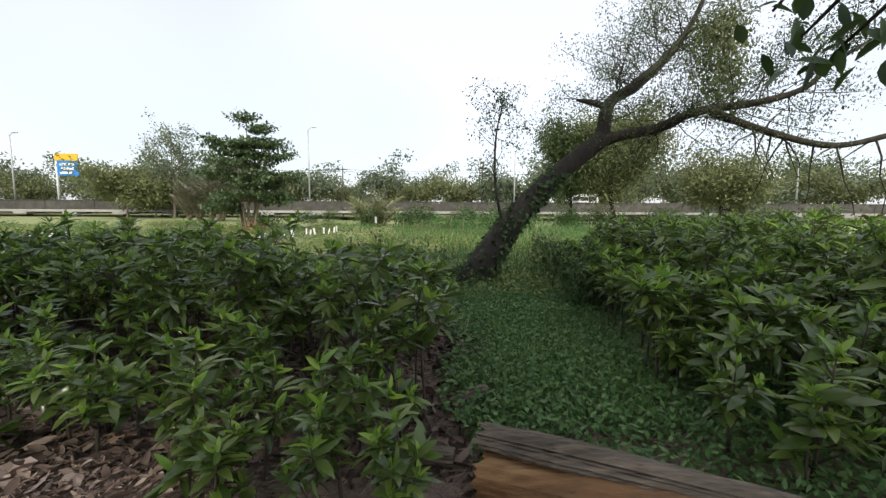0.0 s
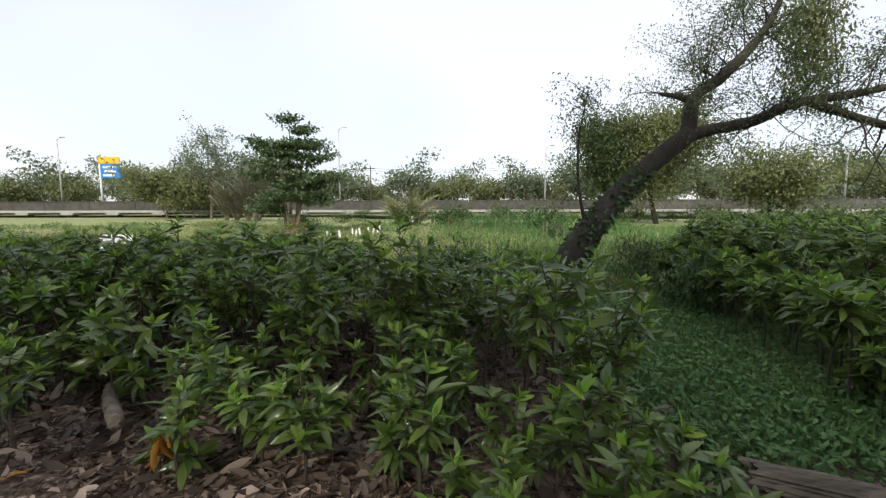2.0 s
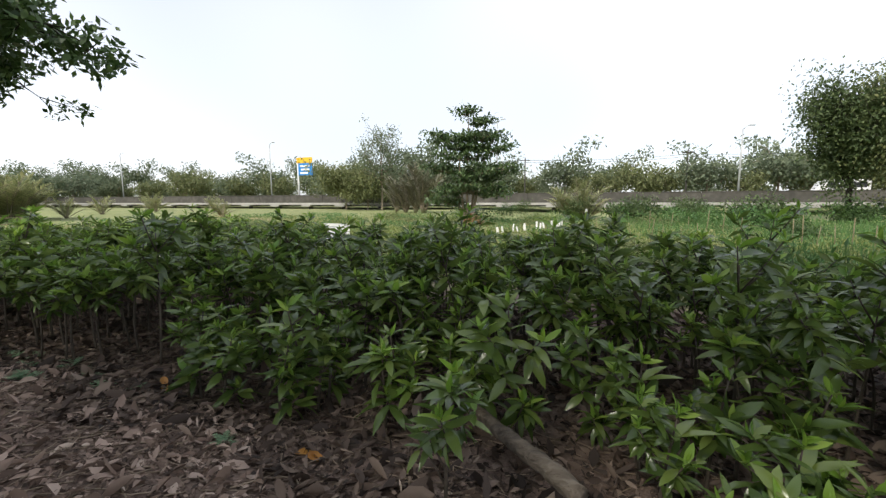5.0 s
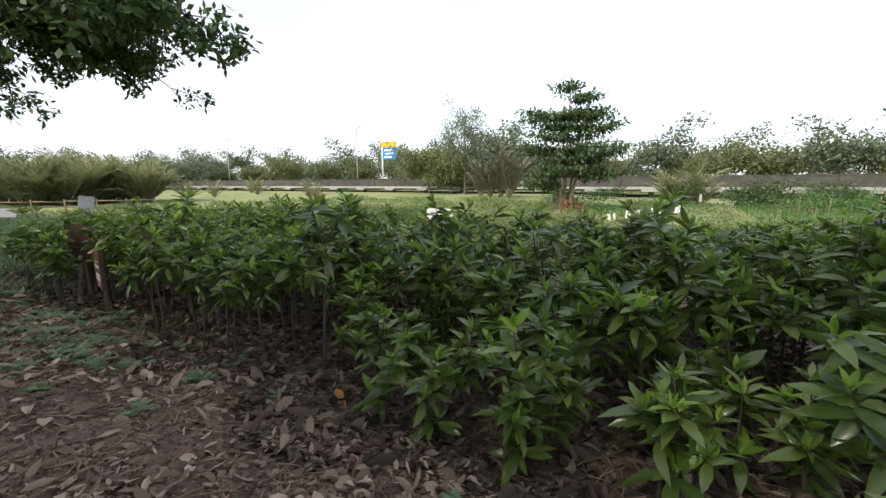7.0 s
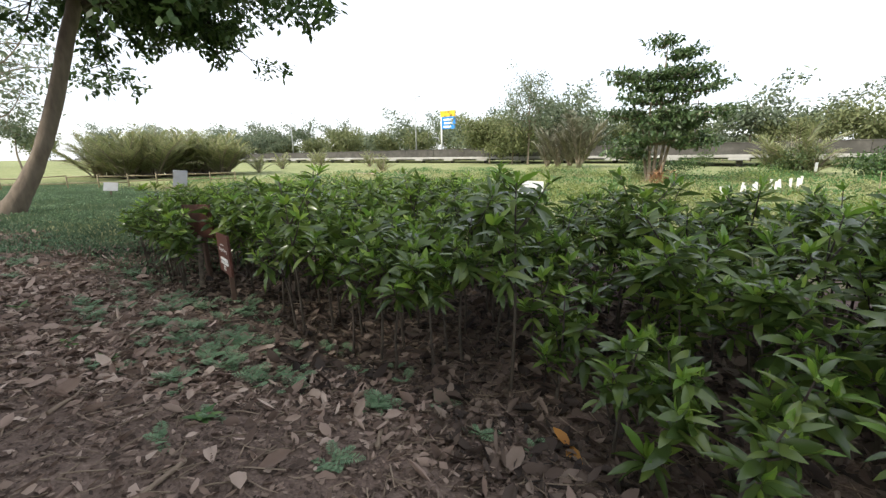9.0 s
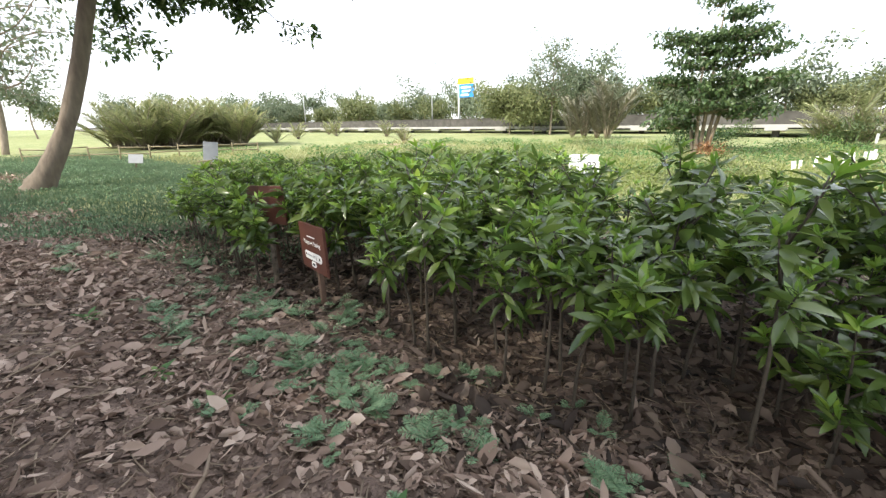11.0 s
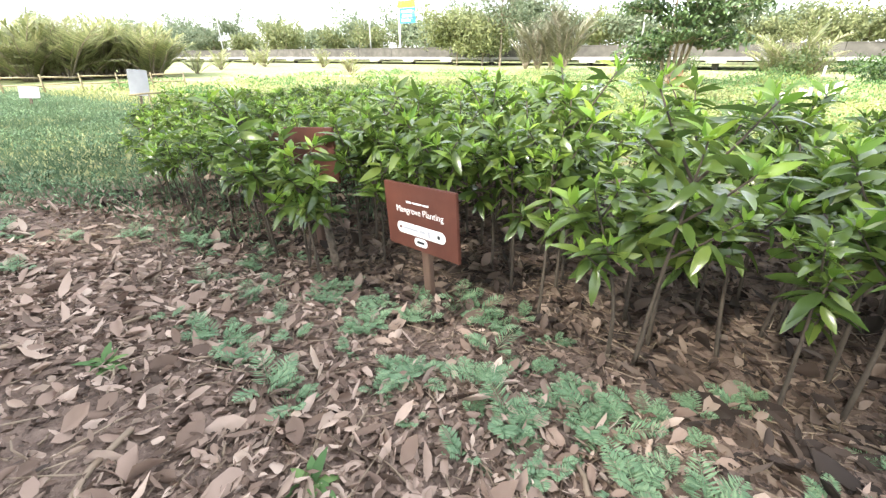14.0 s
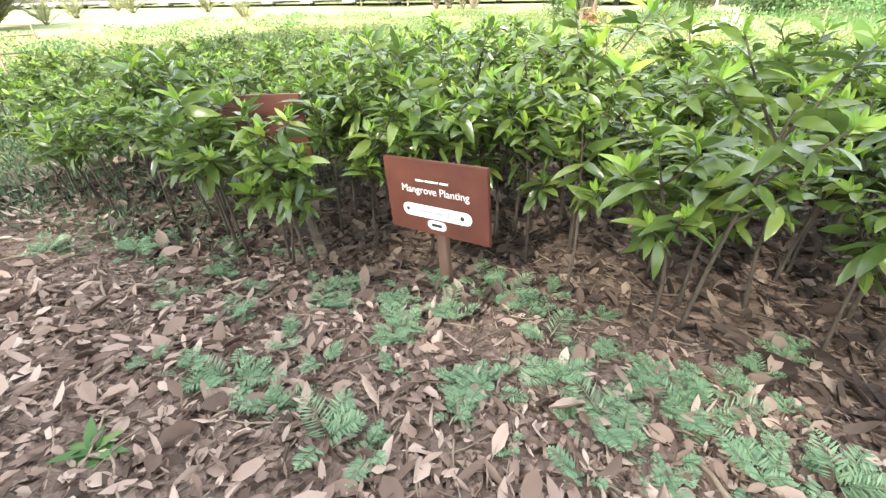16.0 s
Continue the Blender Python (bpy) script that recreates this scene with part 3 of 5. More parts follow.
piece("crown", quad_mesh("crown", *crown_flakes(ctips, 14000, 0.45, 0.42, 0.8), BROAD_LEAF), over)

# two unseen trees added behind the path to shade the bank
for tx0, ty0, hh in ((-11.3, -8.7, 11.8), (-17.5, -9.0, 12.0)):
    ob = thing("unseen_path_tree", "unseen broad-leaved tree added to shade the walked bank", "tree", "row of trees behind the path", pose(tx0, ty0, 0.1))
    wood, tips = branching((0, 0, -0.3), (0.05, 0.02), hh, 4.4, 9, 18, 0.34)
    tips = tips[tips[:, 2] > 4.2]
    piece("trunk", quad_mesh("trunk", *join(wood), BARK), ob)
    piece("crown", quad_mesh("crown", *crown_flakes(tips, 12500 if tx0 > -15 else 6500, 0.55, 0.34, 0.8), BROAD_LEAF), ob)

# unseen spreading tree, added so that its canopy dims the walked bank
roof = thing("unseen_path_tree", "unseen broad-leaved tree added as a canopy to shade the walked bank", "tree", "row of trees behind the path")
line, r = smooth_line([(-8.6, -5.2, -0.1), (-8.5, -4.9, 2.5), (-8.3, -4.2, 5.6), (-8.2, -3.4, 8.6)], [0.4, 0.32, 0.27, 0.12])
piece("trunk", quad_mesh("trunk", *tube(line, r, 12, 0.05), BARK), roof)
limbs, tips = [], []
for i in range(44):
    st = np.array([-8.35, -4.1 + rng.uniform(0, 0.6), rng.uniform(5.2, 8.4)])
    e = np.array([-8.3 + rng.uniform(-3.0, 2.6), -1.0 + rng.uniform(-3.2, 3.5), rng.uniform(6.4, 9.6)])
    l2, r2 = smooth_line([st, (st + e) / 2 + [0, 0, 0.5], e], [0.09, 0.05, 0.015], 6)
    limbs.append(tube(l2, r2, 6))
    for q in l2[5:]:
        tips += [q + rng.normal(0, 0.4, 3) for _ in range(3)]
piece("branchwork", quad_mesh("branchwork", *join(limbs), BARK), roof, kind="stuff")
piece("crown", quad_mesh("crown", *crown_flakes(tips, 5600, 0.4, 0.4, 0.6), BROAD_LEAF), roof)

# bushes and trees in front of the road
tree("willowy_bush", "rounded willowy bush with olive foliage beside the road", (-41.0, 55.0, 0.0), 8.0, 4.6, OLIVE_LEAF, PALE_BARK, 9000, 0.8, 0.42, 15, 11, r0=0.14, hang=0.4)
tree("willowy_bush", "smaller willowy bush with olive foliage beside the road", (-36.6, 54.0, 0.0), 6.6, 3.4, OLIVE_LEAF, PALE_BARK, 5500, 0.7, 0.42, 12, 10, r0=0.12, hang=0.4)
tree("feathery_tree", "slender feathery tree with an airy grey-green crown", (-33.8, 53.4, 0.0), 13.2, 3.3, HAZED_FAR_LEAF, PALE_BARK, 4200, 0.5, 0.33, 12, 10, r0=0.16, hang=0.3)
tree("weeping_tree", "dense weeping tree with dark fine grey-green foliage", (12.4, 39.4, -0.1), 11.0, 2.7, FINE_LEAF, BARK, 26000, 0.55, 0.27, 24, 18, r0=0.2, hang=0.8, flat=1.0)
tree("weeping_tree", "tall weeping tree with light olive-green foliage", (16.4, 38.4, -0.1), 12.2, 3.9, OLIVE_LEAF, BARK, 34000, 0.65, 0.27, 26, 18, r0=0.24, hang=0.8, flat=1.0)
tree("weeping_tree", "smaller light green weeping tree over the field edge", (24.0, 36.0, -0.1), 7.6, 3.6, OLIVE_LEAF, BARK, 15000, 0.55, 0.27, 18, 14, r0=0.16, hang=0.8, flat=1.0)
tree("feathery_tree", "feathery roadside tree with thin drooping branches", (-46.0, 3.5, 0.1), 12.0, 5.5, HAZED_FAR_LEAF, PALE_BARK, 2000, 0.7, 0.4, 14, 12, r0=0.2, hang=0.6)

# far woods beyond the road; haze is put into their leaf colours
woods = [tree("far_tree", "grey-green tree beyond the road, haze put into its leaf colour", (0, 95, 0), h, s, lf, PALE_BARK, n, rch, sz, 8, 4, r0=0.2, hang=0.2, group="woods beyond the road")
         for h, s, lf, n, rch, sz in ((13.0, 5.4, HAZED_FAR_LEAF, 2100, 1.05, 0.8), (11.0, 5.4, OLIVE_LEAF, 2100, 1.1, 0.8), (13.0, 4.6, HAZED_FAR_LEAF, 1700, 0.95, 0.75), (9.5, 5.2, HAZED_FAR_LEAF, 2000, 1.1, 0.8))]
placed = 0
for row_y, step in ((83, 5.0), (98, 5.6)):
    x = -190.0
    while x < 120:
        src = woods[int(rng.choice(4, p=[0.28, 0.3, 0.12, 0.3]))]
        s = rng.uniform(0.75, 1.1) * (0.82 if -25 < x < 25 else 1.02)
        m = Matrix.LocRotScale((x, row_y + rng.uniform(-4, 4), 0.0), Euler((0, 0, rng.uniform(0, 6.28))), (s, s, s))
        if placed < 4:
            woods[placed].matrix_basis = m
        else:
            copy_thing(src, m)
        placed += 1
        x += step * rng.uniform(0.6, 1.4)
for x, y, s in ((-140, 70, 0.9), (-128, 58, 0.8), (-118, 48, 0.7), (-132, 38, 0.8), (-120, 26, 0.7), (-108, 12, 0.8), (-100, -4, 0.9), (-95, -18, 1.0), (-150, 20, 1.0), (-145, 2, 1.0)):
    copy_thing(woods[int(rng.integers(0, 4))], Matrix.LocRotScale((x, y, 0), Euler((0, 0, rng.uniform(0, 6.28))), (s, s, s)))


# nipa palms
def palm_meshes(fronds, length, upright, leaf):
    wood, leaves = [], []
    for i in range(fronds):
        a = 2 * np.pi * i / fronds + rng.uniform(-0.3, 0.3)
        out = np.array([np.cos(a), np.sin(a), 0])
        tilt = rng.uniform(0.15, 1.0) * (1 - upright)
        n = length * rng.uniform(0.7, 1.1)
        s = np.linspace(0, 1, 9)
        pts = out * (s * np.sin(tilt) * n + 0.12 * s ** 2.5 * n)[:, None] + UP * (s * np.cos(tilt) * n - 0.22 * s ** 3 * n * (0.4 + tilt))[:, None] + out * 0.1
        wood.append(tube(pts, np.linspace(0.045, 0.008, 9), 4))
        u = np.repeat(np.linspace(0.16, 0.98, 26), 2)
        base = np.stack([np.interp(u, s, pts[:, c]) for c in range(3)], 1)
        along = unit(np.stack([np.interp(u, s, np.gradient(pts[:, c], s)) for c in range(3)], 1))
        side = unit(np.cross(along, UP)) * np.tile([1, -1], 26)[:, None]
        way = side + along * 0.8 + rng.normal(0, 0.12, (52, 3)) + UP * 0.15
        leaves.append(flakes(base, way - UP * 0.25, UP, n * 0.3 * np.sin(np.pi * (0.12 + 0.8 * u)), 0.1 * n / 4))
    return quad_mesh("stalks", *join(wood), PALE_BARK), quad_mesh("fronds", *join(leaves), leaf)


palm_kinds = [palm_meshes(15, 4.2, 0.25, PALM_LEAF), palm_meshes(13, 4.6, 0.45, DRY_PALM), palm_meshes(17, 3.4, 0.1, PALM_LEAF)]


def palm(at, kind, s, turn, label, group=""):
    ob = thing("nipa_palm", label, "palm", group, Matrix.LocRotScale(at, Euler((0, 0, turn)), (s, s, s)))
    piece("stalk_fan", palm_kinds[kind][0], ob, kind="stuff")
    piece("foliage", palm_kinds[kind][1], ob, kind="stuff")


for x, y, s, kind in ((-5.9, 37.4, 0.95, 0), (-5.1, 36.8, 0.8, 2), (-6.9, 37.9, 0.75, 0)):
    palm((x, y, -0.1), kind, s, x, "green nipa palm clump standing in the field")
for x, y, s, tn in ((-25.5, 44.5, 1.2, 0.1), (-24.0, 44.0, 1.0, 1.4), (-22.6, 43.0, 1.35, 2.2), (-27.2, 45.5, 1.0, 3.0), (-23.2, 44.8, 1.1, 4.1)):
    palm((x, y, 0), 1, s, tn, "grey-brown drying nipa palm with upright fronds", "drying palms near the road")
for i in range(34):
    palm((-47.5 + rng.uniform(-5, 3), 10.2 + i * 0.26 + rng.uniform(-0.4, 0.4), -0.1), int(rng.choice([0, 2])), rng.uniform(1.0, 1.25), rng.uniform(0, 6), "nipa palm in a wide thicket across the field", "palm thicket")
for x, y, s in ((-34, 26.8, 0.55), (-62, 40, 0.9), (-52, 41, 0.75), (-47.5, 22.5, 0.6), (-56, 30, 0.7), (-74, 47, 0.8)):
    palm((x, y, 0), 2, s, rng.uniform(0, 6), "low nipa palm standing alone in the field", "scattered palms")

# ---- elevated road ----
road = tagged(new("viaduct"), "low concrete viaduct carrying a road across the field", "viaduct", kind="structure")
part("deck", box(-420, 260, 60.2, 74.0, 1.15, 1.5), ASPHALT, road)
part("edge_beam", box(-420, 260, 59.7, 60.35, 0.72, 1.08, 0.03), BEAM, road, "pale concrete edge beam")
# Wall added behind the beam to hold a shadow band under the deck.
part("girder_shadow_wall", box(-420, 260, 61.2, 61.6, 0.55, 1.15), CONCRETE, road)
seg = 7.0
bm = box(-seg / 2 + 0.02, seg / 2 - 0.02, 59.8, 60.05, 1.08, 2.3, 0.03)
box(-seg / 2 + 0.02, seg / 2 - 0.02, 59.76, 60.09, 2.3, 2.42, 0.02, bm)
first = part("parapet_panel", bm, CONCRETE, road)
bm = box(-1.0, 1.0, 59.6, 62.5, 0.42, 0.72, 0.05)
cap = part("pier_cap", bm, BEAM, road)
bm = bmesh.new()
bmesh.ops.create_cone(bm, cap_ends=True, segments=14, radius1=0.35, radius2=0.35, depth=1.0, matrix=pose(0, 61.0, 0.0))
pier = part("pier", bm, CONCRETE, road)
first.location.x = cap.location.x = pier.location.x = 3.4
for i in range(-34, 20):
    if i == 0:
        continue
    for src in (first, cap, pier):
        ob = piece(src.name.split(".")[0], src.data, road)
        ob.location.x = 3.4 + seg * i
part("far_parapet", box(-420, 260, 73.9, 74.1, 1.32, 2.3), CONCRETE, road)


def lamp_post(x, y, top, arm=1.0):
    ob = thing("street_lamp", "tall slim galvanised street lamp on the viaduct", "lamp", "lamps along the viaduct", pose(x, y, 1.5))
    piece("pole", quad_mesh("pole", *tube([(0, 0, 0), (0, 0, top * 0.5), (0, 0, top)], [0.13, 0.1, 0.07], 8), GALV), ob)
    piece("arm", quad_mesh("arm", *tube([(0, 0, top - 0.1), (arm * 0.5, 0, top + 0.25), (arm, 0, top + 0.35)], [0.05, 0.04, 0.035], 6), GALV), ob)
    part("lamp_head", box(arm - 0.1, arm + 0.6, -0.13, 0.13, top + 0.3, top + 0.42, 0.03), GALV, ob)


for x, top in ((-61.0, 10.0), (-18.8, 11.0), (10.8, 8.2), (52.0, 10.0), (-103.0, 10.0)):
    lamp_post(x, 60.6, top, 0.6)


def utility_pole(x, y, top):
    ob = thing("utility_pole", "thin grey utility pole with a crossarm", "pole", "poles beyond the road", pose(x, y, 0))
    piece("pole", quad_mesh("pole", *tube([(0, 0, -0.3), (0, 0, top / 2), (0, 0, top)], [0.15, 0.12, 0.09], 7), CONCRETE), ob)
    part("crossarm", box(-0.9, 0.9, -0.06, 0.06, top - 0.6, top - 0.45), BARK, ob)


for x, top in ((-18.2, 9.2), (8.0, 9.5), (34.0, 9.5), (60.0, 9.5), (-46.0, 9.0)):
    utility_pole(x, 79, top)
xs = [-46.0, -18.2, 8.0, 34.0, 60.0]
cables = tagged(new("power_line"), "thin sagging overhead wires between the utility poles", "cable")
for dz in (-0.5, -0.9):
    pts = []
    for a, b in zip(xs, xs[1:]):
        for u in np.linspace(0, 1, 8)[:-1]:
            pts.append((a + (b - a) * u, 79, 9.2 + dz - 0.8 * 4 * u * (1 - u) * 0.5))
    piece("wire", quad_mesh("wire", *tube(pts, np.full(len(pts), 0.025), 4), DARK), cables)

# road sign: yellow strip over a blue panel on one white post
rs_ob = thing("road_sign", "tall road sign, yellow strip over a blue panel", "sign", at=pose(-55.2, 61.0, 1.3))
piece("post", quad_mesh("post", *tube([(0, 0.12, 0), (0, 0.12, 4), (0, 0.12, 7.7)], [0.16, 0.16, 0.16], 8), WHITE), rs_ob)
part("blue_panel", box(0.2, 3.25, -0.06, 0.04, 4.6, 6.7, 0.02), BLUE, rs_ob)
part("yellow_panel", box(-0.1, 3.25, -0.08, 0.04, 6.72, 7.7, 0.02), ORANGE, rs_ob)
for x0, x1, z0 in ((0.6, 2.7, 6.05), (0.8, 2.6, 5.45), (0.6, 2.3, 4.85)):
    part("lettering_bar", box(x0, x1, -0.075, -0.062, z0, z0 + 0.32), WHITE, rs_ob)
gs = thing("green_road_sign", "small green road sign far down the road", "sign", at=pose(-150, 62, 1.3))
piece("post", quad_mesh("post", *tube([(0, 0.1, 0), (0, 0.1, 7.5)], [0.15, 0.15], 8), GALV), gs)
part("panel", box(-3.0, 3.0, -0.06, 0.03, 5.2, 7.6, 0.02), GREEN_SHEET, gs)


def van(x, y):
    ob = thing("van", "white passenger van on the viaduct", "van", at=pose(x, y, 1.5))
    bm = box(-2.6, 2.6, -0.95, 0.95, 0.35, 2.2, 0.18)
    for v in bm.verts:
        if v.co.x < -1.6 and v.co.z > 1.3:
            v.co.x += 0.75
    part("body", bm, WHITE, ob)
    for x0, x1 in ((-1.35, -0.35), (-0.25, 0.85), (0.95, 2.2)):
        part("window", box(x0, x1, -0.97, -0.94, 1.25, 1.85, 0.01), CAR_GLASS, ob)
    for wx in (-1.7, 1.6):
        for wy in (-0.85, 0.85):
            bm = bmesh.new()
            bmesh.ops.create_cone(bm, cap_ends=True, segments=18, radius1=0.34, radius2=0.34, depth=0.22, matrix=pose(wx, wy, 0.34, 90))
            part("wheel", bm, DARK, ob)


van(21.5, 64.0)

# pale bare ground in the field
bm = bmesh.new()
bmesh.ops.create_circle(bm, cap_ends=True, segments=28, radius=1.0)
for v in bm.verts:
    v.co.x *= 4.2 * (1 + 0.2 * math.sin(v.co.y * 7))
    v.co.y *= 1.6
    v.co.z = float(ground_z(-32 + v.co.x, 25.5 + v.co.y)) + 0.03
sand = part("sand_patch", bm, SAND)
sand.location = (-32, 25.5, 0)
tagged(sand, "bare pale sandy patch in the grassy field", "sand", kind="structure")

# ---- planting bed ----
def log_mesh(points, radii, mat, sides=22, rough=0.14):
    line, r = smooth_line(points, radii, 9)
    return quad_mesh("log", *tube(line, r, sides, rough), mat)


def split_log(points, width, height, profile, mat, wear=0.02):
    """A log with a grooved cross-section carried along its length: profile gives the share of the radius round the section."""
    line, _ = smooth_line(points, np.ones(len(points)), 12)
    along = unit(np.gradient(line, axis=0))
    side = unit(np.cross(along, UP))
    up = np.cross(side, along)
    n = 48
    ang = np.linspace(0, 2 * np.pi, n, endpoint=False)
    share = np.interp(ang, np.linspace(0, 2 * np.pi, len(profile)), profile)
    u = np.linspace(0, 1, len(line))
    w, h = np.interp(u, np.linspace(0, 1, len(width)), width), np.interp(u, np.linspace(0, 1, len(height)), height)
    drift = 0.03 * np.sin(u[:, None] * 9 + ang[None] * 2) + 0.02 * np.sin(u[:, None] * 23 + ang[None] * 5)
    rag = share[None] * (1 + drift) + rng.uniform(-wear, wear, (1, n)) * 2 + rng.uniform(-wear, wear, (len(line), n))
    ring = line[:, None] + side[:, None] * (np.cos(ang)[None] * w[:, None] * rag)[..., None] + up[:, None] * (np.sin(ang)[None] * h[:, None] * rag)[..., None]
    ring[0] -= along[0] * (0.05 * rng.uniform(0, 1, n) + 0.04 * (np.sin(ang * 3) > 0))[:, None]
    k = len(line)
    quads = [[i * n + j, i * n + (j + 1) % n, (i + 1) * n + (j + 1) % n, (i + 1) * n + j] for i in range(k - 1) for j in range(n)]
    c0, c1 = ring[0].mean(0) + along[0] * 0.03, ring[-1].mean(0)
    quads += [[k * n, (j + 2) % n, (j + 1) % n, j] for j in range(0, n, 2)]
    e = (k - 1) * n
    quads += [[k * n + 1, e + j, e + j + 1, e + (j + 2) % n] for j in range(0, n, 2)]
    return quad_mesh("log", np.concatenate([ring.reshape(-1, 3), c0[None], c1[None]]), np.array(quads), mat, False)


big_log = thing("log", "split weathered log with bare orange wood beside the path", "log")
piece("trunk", split_log([(0.29, 2.16, 0.02), (0.8, 1.96, 0.03), (1.4, 1.72, 0.03), (2.3, 1.38, 0.03)], [0.15, 0.17, 0.18, 0.18], [0.13, 0.145, 0.15, 0.15], [1.0, 0.98, 0.9, 0.8, 0.94, 1.0, 0.85, 1.02, 1.0, 1.0, 0.96, 1.0], CUT_WOOD), big_log, "bare orange-brown split wood")
piece("bark_slab", split_log([(0.3, 2.3, 0.17), (0.7, 2.13, 0.165), (1.2, 1.93, 0.145), (2.2, 1.55, 0.09)], [0.13, 0.145, 0.13, 0.09], [0.05, 0.06, 0.055, 0.04], [1.0, 0.8, 1.08, 0.62, 1.02, 0.85, 1.0, 0.9, 1.0], OLD_WOOD, 0.045), big_log, "grey weathered upper slab")
small_log = thing("log", "short dark rotten log end lying on leaf litter", "log")
piece("trunk", split_log([(-0.42, 2.62, -0.1), (-0.2, 2.56, -0.09), (0.1, 2.5, -0.1)], [0.07, 0.08, 0.07], [0.07, 0.075, 0.065], [1.0, 0.9, 1.0, 0.8, 1.0, 0.95, 1.0], OLD_WOOD), small_log)
chunk = thing("wood_chunk", "grey weathered chunk of wood among herbs", "log")
piece("trunk", split_log([(0.16, 3.3, -0.12), (0.3, 3.38, -0.09), (0.42, 3.46, -0.07)], [0.07, 0.08, 0.05], [0.06, 0.07, 0.045], [1.0, 0.8, 1.0, 0.9, 1.05, 0.85, 1.0], OLD_WOOD), chunk)
branch = thing("fallen_branch", "grey fallen branch lying under the plants", "branch")
piece("wood", log_mesh([(-4.3, 3.6, -0.02), (-3.95, 3.2, 0.05), (-3.75, 3.0, 0.08), (-3.55, 2.8, 0.1)], [0.04, 0.052, 0.055, 0.05], OLD_WOOD, 10), branch)


def seedling_meshes(height, heads, rich, rows=ROWS_FULL, low=0):
    """One mangrove sapling: main stem, side shoots, dark leaves and pale young leaves."""
    shoots, dark, young = [], [], []
    bend = rng.normal(0, 0.07, 2)
    line, r = smooth_line([(0, 0, -0.06), (bend[0] * 0.1, bend[1] * 0.1, height * 0.4), (bend[0] * height, bend[1] * height, height * 0.96)], [0.014, 0.0105, 0.004], 4)
    stem = tube(line, r, 6)
    axes = [(line[6 - low:], 1.0)]
    for _ in range(heads):
        s = line[rng.integers(5 - low, len(line) - 1)]
        a = rng.uniform(0, 2 * np.pi)
        e = s + np.array([np.cos(a), np.sin(a), rng.uniform(0.7, 1.6)]) * height * rng.uniform(0.12, 0.24)
        pts = np.array([s, (s + e) / 2 + [0, 0, -0.015], e])
        shoots.append(tube(pts, [0.008, 0.006, 0.004], 5))
        axes.append((pts[1:], rng.uniform(0.8, 1.05)))
    for pts, g in axes:
        c = pts[-1]
        tiers = rng.integers(2, 5) + rich
        pale = rng.uniform() < 0.45
        for k in range(tiers):
            n = rng.integers(3, 6)
            a = rng.uniform(0, 6.28) + np.arange(n) * 6.28 / n + rng.normal(0, 0.3, n)
            rise = np.clip(1.0 - 0.4 * k + rng.normal(0, 0.28, n), -0.9, 1.5)
            u = max(0.0, 1 - 0.24 * k)
            at = pts[0] * (1 - u) + c * u
            base = at + rng.normal(0, 0.012, (n, 3))
            way = np.stack([np.cos(a), np.sin(a), rise], 1)
            size = g * rng.uniform(0.12, 0.235, n) * (0.75 + 0.25 * min(k, 1))
            leaf = blades(base, way, UP + rng.normal(0, 0.3, (n, 3)), size, size * rng.uniform(0.27, 0.38, n), rng.uniform(0.12, 0.55, n), 0.13, rows, rng.normal(0, 0.45, n))
            (young if k == 0 and pale else dark).append(leaf)
        young.append(blades(c[None] + rng.normal(0, 0.004, (2, 3)), UP + rng.normal(0, 0.3, (2, 3)), rng.normal(0, 1, (2, 3)), 0.1 * g, 0.03 * g, 0.1, 0.3))
    return stem, join(shoots), join(dark), join(young)


KINDS = [seedling_meshes(h, n, c) for h, n, c in ((0.78, 3, 0), (0.88, 4, 1), (0.95, 5, 1), (1.0, 5, 1), (1.05, 7, 1), (1.12, 6, 1), (1.15, 8, 1), (1.22, 7, 1), (1.38, 5, 1), (0.68, 3, 1))]
KINDS_TALL = [seedling_meshes(1.55, 2, 1), seedling_meshes(1.48, 3, 0)]
KINDS += [seedling_meshes(h, n, c, ROWS_FULL, 3) for h, n, c in ((0.55, 3, 0), (0.66, 4, 1), (0.74, 5, 0), (0.82, 5, 1), (0.92, 6, 1))] + KINDS_TALL
FAR_KINDS = [seedling_meshes(h, n, 1, ROWS_SHORT) for h, n in ((0.8, 4), (0.9, 4), (0.95, 5), (1.0, 5), (1.05, 6), (1.12, 6), (1.15, 7), (1.22, 6), (1.34, 5), (0.8, 3), (0.6, 4), (0.7, 4), (0.8, 5), (0.85, 5), (0.95, 6), (1.55, 2), (1.48, 3))]
DATA = [(quad_mesh("stem", *w, STEM), quad_mesh("branchwork", *sh, STEM), quad_mesh("leaves", *d, LEAF), quad_mesh("young_leaves", *y, YOUNG)) for w, sh, d, y in KINDS]


